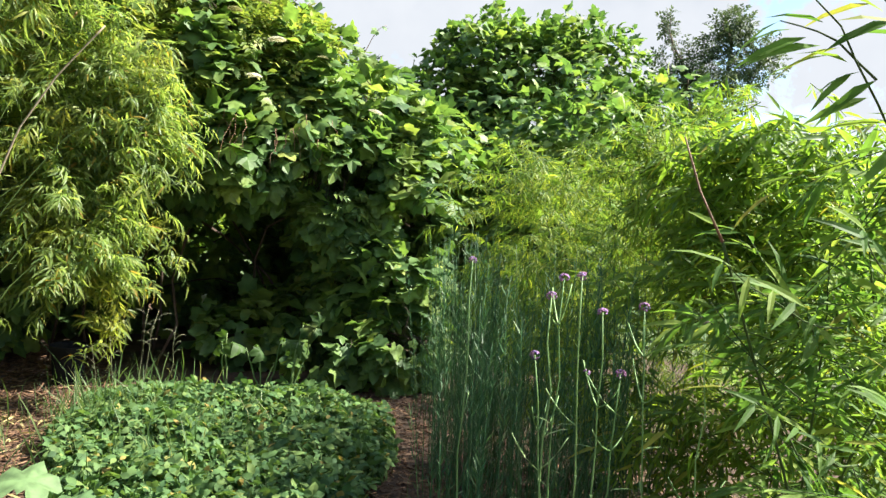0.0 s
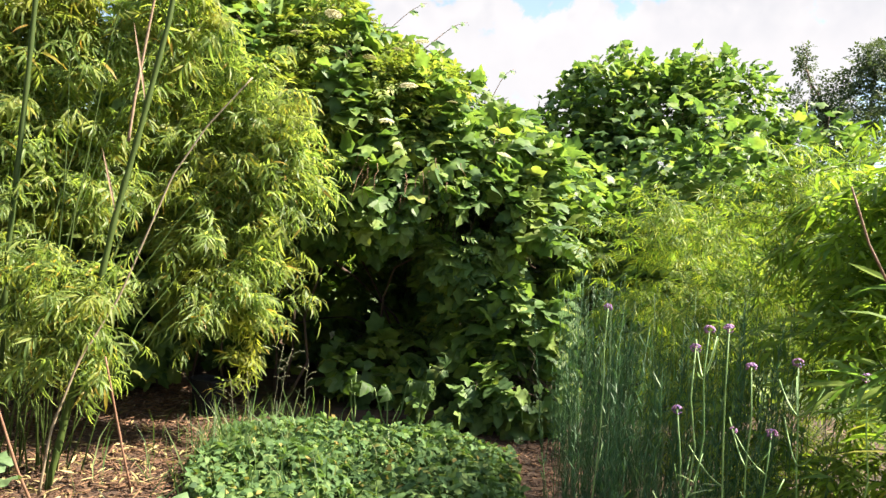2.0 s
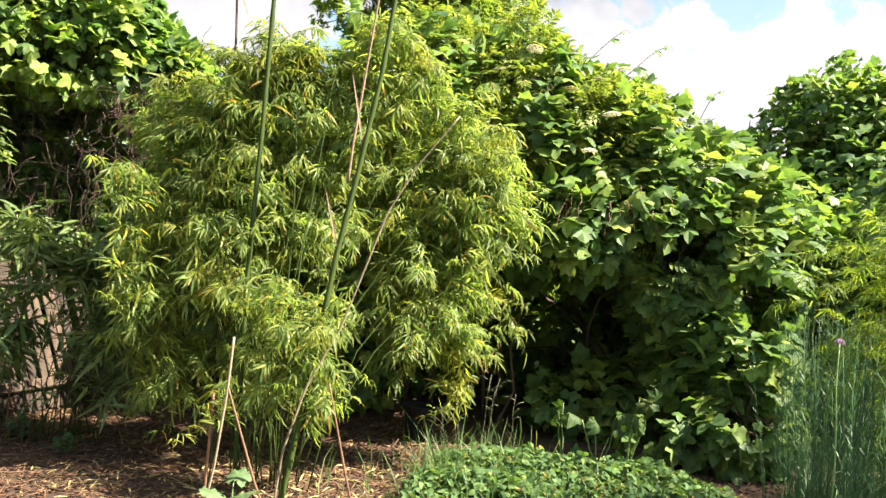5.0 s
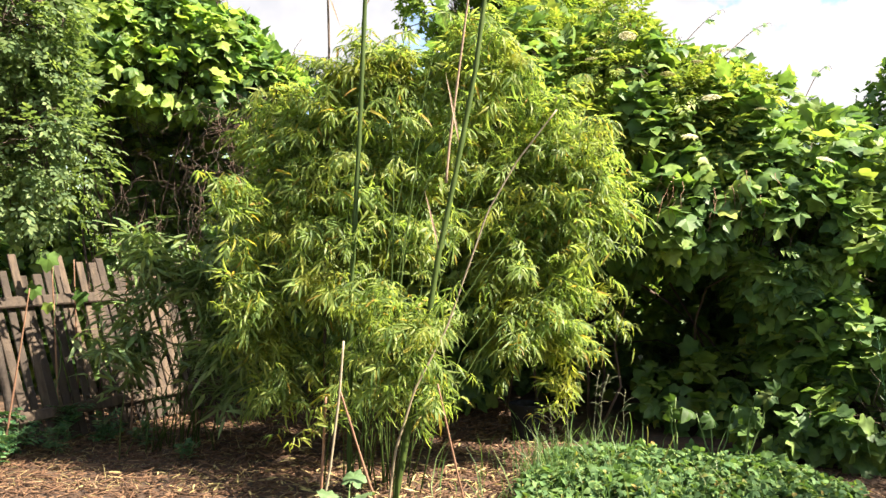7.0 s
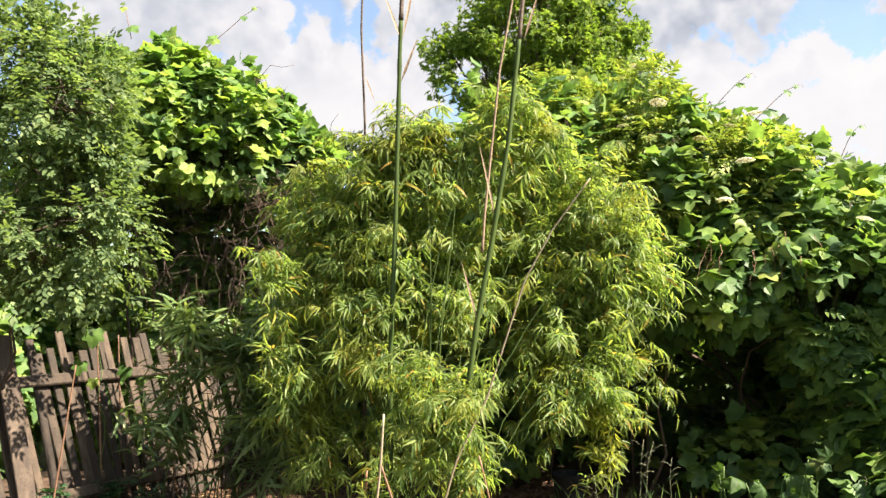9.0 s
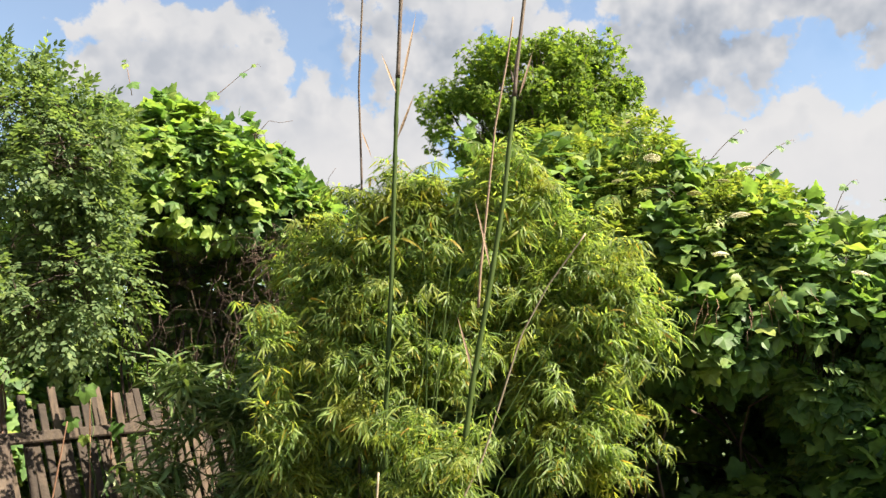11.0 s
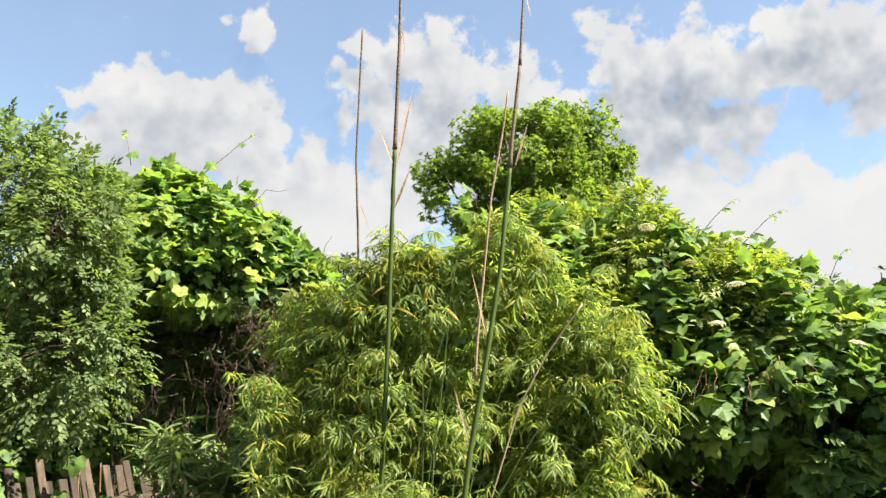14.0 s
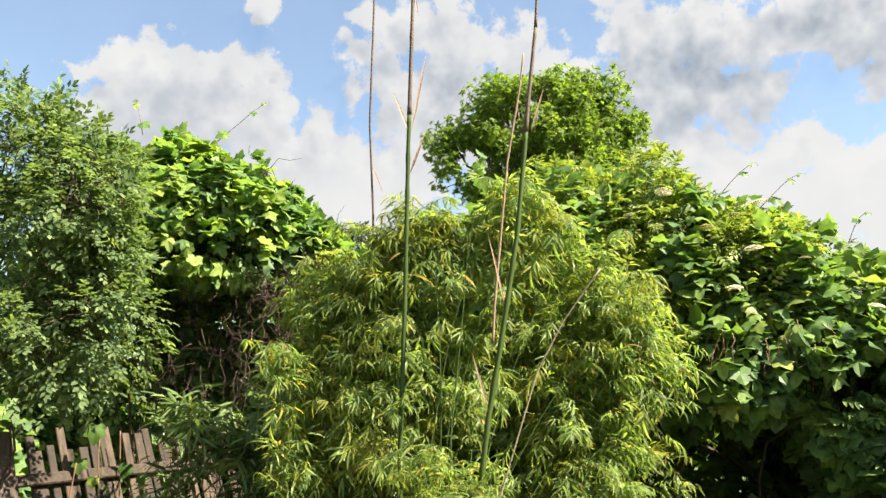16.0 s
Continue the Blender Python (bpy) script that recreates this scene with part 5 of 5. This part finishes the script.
bmesh.ops.create_circle(bm, cap_ends=True, segments=28, radius=0.115, matrix=pose(0.66, 6.3, 0.235))
part("potting_soil", bm, SOIL, pot, "dark potting soil")

# ---- leaning picket fence ----
fence = thing("picket_fence", (-3.0, 6.1, 0), "leaning weathered wooden picket fence", "fence")
F0, FD = Vector((-3.42, 5.15, 0)), Vector((0.51, 0.86, 0)).normalized()
LEAN = Vector((-0.30, 0.08, 1)).normalized()
FN = FD.cross(LEAN).normalized()


def board(name, foot, along, upv, width, thick, height, material, parent, label="", point=0.0):
    """A plank with chamfered long edges, slightly worn at the top."""
    side = along.normalized()
    out_dir = side.cross(upv).normalized()
    bm = bmesh.new()
    c = min(width, thick) * 0.22
    outline = [(-width / 2 + c, -thick / 2), (width / 2 - c, -thick / 2), (width / 2, -thick / 2 + c), (width / 2, thick / 2 - c), (width / 2 - c, thick / 2), (-width / 2 + c, thick / 2), (-width / 2, thick / 2 - c), (-width / 2, -thick / 2 + c)]
    rows_v = []
    for h in (0.0, height * 0.5, height):
        rows_v.append([bm.verts.new(Vector(foot) + side * (a + (0.004 * math.sin(h * 7 + foot[0] * 40) if 0 < h < height else 0)) + out_dir * b + upv * (h + (point * (1 - abs(a) / (width / 2)) if h == height else 0))) for a, b in outline])
    for r0, r1 in zip(rows_v, rows_v[1:]):
        for k in range(8):
            bm.faces.new((r0[k], r0[(k + 1) % 8], r1[(k + 1) % 8], r1[k]))
    bm.faces.new(list(reversed(rows_v[0])))
    bm.faces.new(rows_v[-1])
    return part(name, bm, material, parent, label)


s = 0.0
while s < 2.75:
    foot = F0 + FD * s + Vector((rng.normal(0, 0.006), rng.normal(0, 0.006), 0))
    up_i = (LEAN + FD * rng.normal(0.0, 0.022)).normalized()
    board("picket", foot + Vector((0, 0, 0.03)), FD, up_i, rng.uniform(0.055, 0.075), 0.02, rng.uniform(1.28, 1.46), FENCE_WOOD, fence, point=rng.uniform(0.0, 0.03))
    s += rng.uniform(0.082, 0.105)
for z in (0.24, 1.10):
    a = F0 + FD * 0.05 + LEAN * z + FN * 0.045
    board("rail", a, LEAN, FD, 0.085, 0.045, 2.75, FENCE_WOOD, fence, "weathered wooden rail")
for s in (0.62, 2.5):
    board("post", F0 + FD * s + FN * -0.07, FD, LEAN, 0.1, 0.09, 1.4, FENCE_WOOD, fence, "square wooden post")
board("plank", F0 + FD * 0.50 + FN * 0.04 + Vector((0, 0, 0.08)), FD, (LEAN + Vector((0.06, 0, 0))).normalized(), 0.13, 0.025, 1.36, PALE_WOOD, fence, "wide pale loose plank")

# ---- thin plant stakes before the fence ----
for (x, y), top in (((-2.63, 6.71), (-2.62, 6.70, 1.35)), ((-2.87, 6.40), (-2.93, 6.42, 1.38)), ((-2.92, 6.17), (-3.0, 6.2, 1.42)), ((-3.30, 5.64), (-3.36, 5.66, 1.2)), ((-3.02, 5.55), (-2.86, 5.6, 1.2)), ((-2.5, 6.5), (-2.47, 6.5, 1.1))):
    stake = thing("plant_stake", (x, y, 0), "thin brown cane stake pushed into the mulch", "stake", "stakes along the fence")
    culm(stake, [(x, y, 0.0), tuple(Vector((x, y, 0)).lerp(Vector(top), 0.5)), top], 0.008, 0.005, STICK, "", 0.28, "cane")
young = thing("young_vine", (-2.9, 6.2, 0), "young vine with bright leaves climbing the stakes", "vine")
v, f = tubes([(bent((-2.9, 6.17, 0), (-2.98, 6.18, 1.45), 0, 9, 0.02), taper(9, 0.004, 0.002)), (bent((-2.95, 6.2, 1.0), (-2.55, 6.5, 1.0), -0.05, 7, 0.02), taper(7, 0.003, 0.002))], 5)
young_stem = piece("stem", v, f, STEM_GREEN, young)
for x, y, z, s2 in ((-2.97, 6.1, 1.45, 0.16), (-3.08, 6.12, 1.2, 0.12), (-2.8, 6.28, 1.14, 0.12), (-3.0, 6.15, 1.06, 0.09), (-2.72, 6.35, 1.05, 0.09)):
    m = Matrix([list(q) for q in facing(np.array([[rng.normal(0, 0.3), -0.3, -0.8]]), np.array([[0.3, -0.8, 0.4]]), [s2])[0]]).to_4x4()
    m.translation = (x, y, z)
    piece("leaf", [m @ Vector(p) for p in VINE[0][0]], VINE[0][1], YOUNG_LEAF, young_stem, "", False)

# ---- weeds and dry grass at the foot of the fence ----
for x, y, s in ((-2.98, 5.45, 0.7), (-2.75, 5.75, 0.6), (-3.1, 5.15, 0.7), (-2.55, 6.1, 0.6), (-2.2, 6.0, 0.5), (-1.75, 5.6, 0.4), (-3.05, 5.75, 0.9), (-2.85, 6.1, 0.8)):
    weed = thing("weed", (x, y, 0), "low feathery green weed growing through the mulch", "weed", "weeds by the fence")
    n = 40
    s *= 1.12
    P = np.column_stack([rng.normal(x, 0.05 * s, n), rng.normal(y, 0.05 * s, n), rng.uniform(0.02, 0.28 * s, n)])
    tips = np.column_stack([rng.normal(0, 1, n), rng.normal(0, 1, n), rng.uniform(0.1, 0.7, n)])
    tagged(swarm("leaf_growth", PINNATE, facing(tips, np.array([0, 0, 1.0]) + jitter(n, 0.3), rng.uniform(0.09, 0.19, n) * s), P, HORSETAIL, weed), kind="stuff")
    v, f = tubes([(bent((x, y, 0), (x + rng.normal(0, 0.03), y, 0.3 * s), 0, 4), taper(4, 0.003, 0.0015))], 4)
    piece("stem", v, f, STEM_GREEN, weed)
n = 1300
P = np.column_stack([rng.uniform(-3.3, -1.2, n), rng.uniform(4.9, 6.9, n), np.full(n, 0.015)])
tips = np.column_stack([rng.normal(0, 1, n), rng.normal(0, 1, n), rng.uniform(0.05, 0.5, n)])
dry = swarm("dry_grass", blade(0.03, 0.3), facing(tips, np.array([0, 0, 1.0]) + jitter(n, 0.3), rng.uniform(0.06, 0.16, n)), P, DRY_BLOOM)
tagged(dry, "flattened straw-coloured dry grass near the fence", "grass", kind="stuff")

# ---- reed-like bamboo, dry thicket and shrub by the fence ----
bamboo_stand("dark_bamboo", (-2.0, 6.0, 0), [(-2.15, 6.0, 1.4, 0.42, 0.3, 0.45), (-1.75, 6.0, 1.35, 0.42, 0.35, 0.5), (-2.3, 6.0, 0.8, 0.26, 0.3, 0.42), (-1.55, 5.9, 0.85, 0.4, 0.3, 0.5), (-1.3, 6.1, 1.5, 0.4, 0.4, 0.5), (-1.3, 5.8, 0.7, 0.35, 0.3, 0.4)],
                    1250, 0.26, REED_LEAF, "dark green bamboo with long greyish leaves", stems=28, seed=9.0, hang=0.25, depth=0.8, shapes=BROAD_FANS)
thicket = thing("dry_thicket", (-2.2, 7.4, 0), "tangle of dry brown stems under the vines", "thicket", kind="stuff")
paths = []
for i in range(300):
    a = Vector((rng.uniform(-3.3, -1.4), rng.uniform(6.95, 7.9), rng.uniform(1.7, 2.9)))
    b = a + Vector((rng.normal(0, 0.22), rng.normal(0, 0.12), -abs(rng.normal(0.25, 0.22))))
    b.z = max(b.z, 0.02)
    paths.append((bent(a, b, rng.normal(0, 0.06), 6, 0.02, (rng.normal(0, 0.05), 0, 0)), taper(6, 0.0035, 0.0015)))
for i in range(16):
    x = rng.uniform(-3.3, -1.4)
    paths.append((bent((x, rng.uniform(7.2, 8.0), 0), (x + rng.normal(0, 0.2), rng.uniform(7.1, 8.0), rng.uniform(1.8, 3.0)), 0, 8, 0.05), taper(8, 0.007, 0.003)))
v, f = tubes(paths, 4)
tagged(piece("stem_tangle", v, f, TWIG, thicket), kind="stuff")
paths = []
for i in range(150):
    a = Vector((rng.normal(-1.68, 0.22), rng.normal(7.05, 0.08), rng.normal(2.55, 0.13)))
    b = a + Vector((rng.normal(0, 0.12), rng.normal(0, 0.05), -abs(rng.normal(0.12, 0.1))))
    paths.append((bent(a, b, rng.normal(0, 0.05), 6, 0.018, (rng.normal(0, 0.05), 0, 0)), taper(6, 0.003, 0.0015)))
v, f = tubes(paths, 4)
tagged(piece("dead_vine", v, f, DRY_VINE, thicket, "matted dead brown vine"), kind="stuff")

SHRUB = [(-3.05, 5.25, 2.75, 0.75, 0.65, 0.75), (-2.65, 5.2, 2.2, 0.5, 0.5, 0.6), (-3.3, 5.0, 2.0, 0.7, 0.5, 0.55), (-3.2, 5.2, 3.35, 0.42, 0.4, 0.45), (-2.75, 5.2, 2.95, 0.42, 0.45, 0.5)]
shrub = vine_mass("fence_shrub", (-3.75, 5.6, 0), SHRUB, 5200, 0.155, "tall shrub with small oval leaves leaning over the fence", leaf=[SPRIG], seed=10.0, category="shrub", material=SHRUB_LEAF, rough=0.35, depth=0.6, hang=0.3)
for x, y, z in ((-2.87, 5.1, 3.85), (-2.95, 5.1, 3.75), (-2.62, 5.15, 3.62), (-2.45, 5.15, 3.45), (-3.15, 5.1, 3.8)):
    top = Vector((x, y, z))
    v, f = tubes([(bent(top + Vector((-0.12, 0.05, -0.7)), top, 0, 6, 0.01), taper(6, 0.005, 0.002))], 4)
    piece("shoot", v, f, STEM_GREEN, shrub, "upright leafy shoot")
    n = 16
    P = np.array([(top + Vector((-0.12, 0.05, -0.7)).lerp(Vector(), k / n)) for k in range(n)])
    tips = np.column_stack([rng.normal(0, 1, n), rng.normal(0, 1, n), rng.uniform(0.2, 0.8, n)])
    tagged(swarm("leaf_growth", OVATE, facing(tips, np.array([0, 0, 1.0]) + jitter(n, 0.4), rng.uniform(0.05, 0.085, n)), P, SHRUB_LEAF, shrub), kind="stuff")


# ---- trees behind ----
def tree(name, base, fork, balls, count, size, material, label, seed, shapes, trunk_r=0.12):
    t = thing(name, base, label, "tree")
    P, N = crown(balls, count, 0.75, 0.35, seed, 1.3, gap=-0.14, gap_scale=1.7)
    top = Vector(base) + Vector((0, 0, fork))
    v, f = tubes([(bent(base, top, 0, 6, 0.03), taper(6, trunk_r, trunk_r * 0.7))], 10)
    piece("trunk", v, f, BARK, t, "rough brown trunk")
    paths = []
    for b in balls:
        c = Vector(b[:3])
        paths.append((bent(top, c, 0.1, 7, 0.06), taper(7, trunk_r * 0.42, trunk_r * 0.12)))
        for k in range(5):
            e = c + Vector(unit(rng.normal(size=3)) * np.array(b[3:]) * 0.95)
            paths.append((bent(top.lerp(c, rng.uniform(0.5, 1.0)), e, 0.05, 5, 0.04), taper(5, trunk_r * 0.12, trunk_r * 0.04)))
    v, f = tubes(paths, 5)
    tagged(piece("limb_work", v, f, BARK, t, "spreading limbs"), kind="stuff")
    n = len(P)
    R = facing(N * 0.6 + np.array([0, 0, -0.15]) + jitter(n, 0.55), N * 0.5 + np.array([0, 0, 0.6]) + jitter(n, 0.4), size * rng.uniform(0.6, 1.3, n))
    for j, sh in enumerate(shapes):
        tagged(swarm("crown", sh, R[j::len(shapes)], P[j::len(shapes)], material, t, "small green leaves"), kind="stuff")
    return t


TUFTS = [(1.2, 14.0, 5.7, 1.1, 0.8, 0.7)]
for k in range(40):
    a, h = 2.4 * k, 1 - 2 * (k + 0.5) / 40
    w = math.sqrt(1 - h * h) * (0.84 + 0.17 * math.sin(k * 3.1))
    r = 0.47 + 0.13 * math.sin(k * 5.3)
    TUFTS.append((1.2 + 1.72 * w * math.cos(a), 14.0 + 1.1 * w * math.sin(a), 5.82 + 1.22 * h + 0.12 * math.sin(k * 1.9), r * 1.1, r, r * 0.9))
tree("garden_tree", (1.2, 14.0, 0), 3.9, TUFTS, 17000, 0.11, TREE_LEAF, "leafy garden tree with a ragged rounded crown behind the bamboo", 11.0, [ROSETTE])
tree("dark_tree", (13.4, 12.3, 0), 2.5, [(13.3, 12.3, 4.2, 0.8, 0.8, 1.1), (13.45, 12.1, 5.3, 0.5, 0.5, 0.6), (12.7, 12.9, 4.4, 0.45, 0.45, 0.9), (12.55, 13.05, 5.5, 0.12, 0.12, 0.4), (13.9, 11.7, 4.8, 0.4, 0.4, 0.5)], 2300, 0.22, FAR_LEAF, "dark bluish tree far behind the vines", 12.0, [SPRIG])
tree("distant_tree", (5.2, 12.0, 0), 1.8, [(5.2, 12.0, 2.9, 0.6, 0.6, 0.85), (4.75, 12.2, 2.8, 0.4, 0.4, 0.7), (5.8, 11.8, 2.6, 0.5, 0.5, 0.6)], 1100, 0.26, FAR_LEAF, "greyish tree in the gap between the vines", 13.0, [SPRIG], 0.08)
tree("slim_conifer", (-1.42, 8.9, 0), 1.8, [(-1.42, 8.9, 2.6, 0.22, 0.22, 0.9), (-1.40, 8.9, 3.3, 0.12, 0.12, 0.32), (-1.85, 8.9, 2.9, 0.2, 0.2, 0.5)], 800, 0.13, FAR_LEAF, "slim dark shrub showing above the bamboo", 14.0, [SPRIG], 0.04)

for name_at, ball in (((-5.6, 10.0), (-5.6, 10.0, 1.7, 1.6, 1.0, 1.9)), ((-3.4, 10.8), (-3.4, 10.8, 1.7, 1.6, 0.9, 1.8)), ((-0.8, 11.2), (-0.8, 11.2, 1.6, 1.6, 0.9, 1.7)), ((-6.6, 7.4), (-6.6, 7.4, 1.5, 1.2, 1.2, 1.7)), ((1.8, 11.0), (1.8, 11.0, 1.5, 1.6, 0.9, 1.6))):
    vine_mass("garden_bush", (*name_at, 0), [ball], 2600, 0.22, "dense green bush beyond the fence", leaf=[SPRIG], seed=20.0, category="bush", material=TREE_LEAF, gap=-9.0, depth=0.4)

# ---- hedge that closes the garden all round ----
balls = []
for k in range(64):
    a = 2 * math.pi * k / 64
    r = 21 + 3 * math.sin(k * 2.3)
    balls.append((r * math.sin(a), r * math.cos(a) + 2, 0.9, 1.9, 1.5, 1.5 + 0.5 * math.sin(k * 1.7)))
hedge = thing("hedge", (0, 23, 0), "distant hedge of mixed green bushes round the garden", "hedge", kind="stuff")
P, N = crown(balls, 16000, 0.3, 0.3, 15.0, 0.6)
foliage("foliage", [SPRIG], P, N, 0.55, TREE_LEAF, hedge, 0.6, 0.2, 0.6, 0.5)
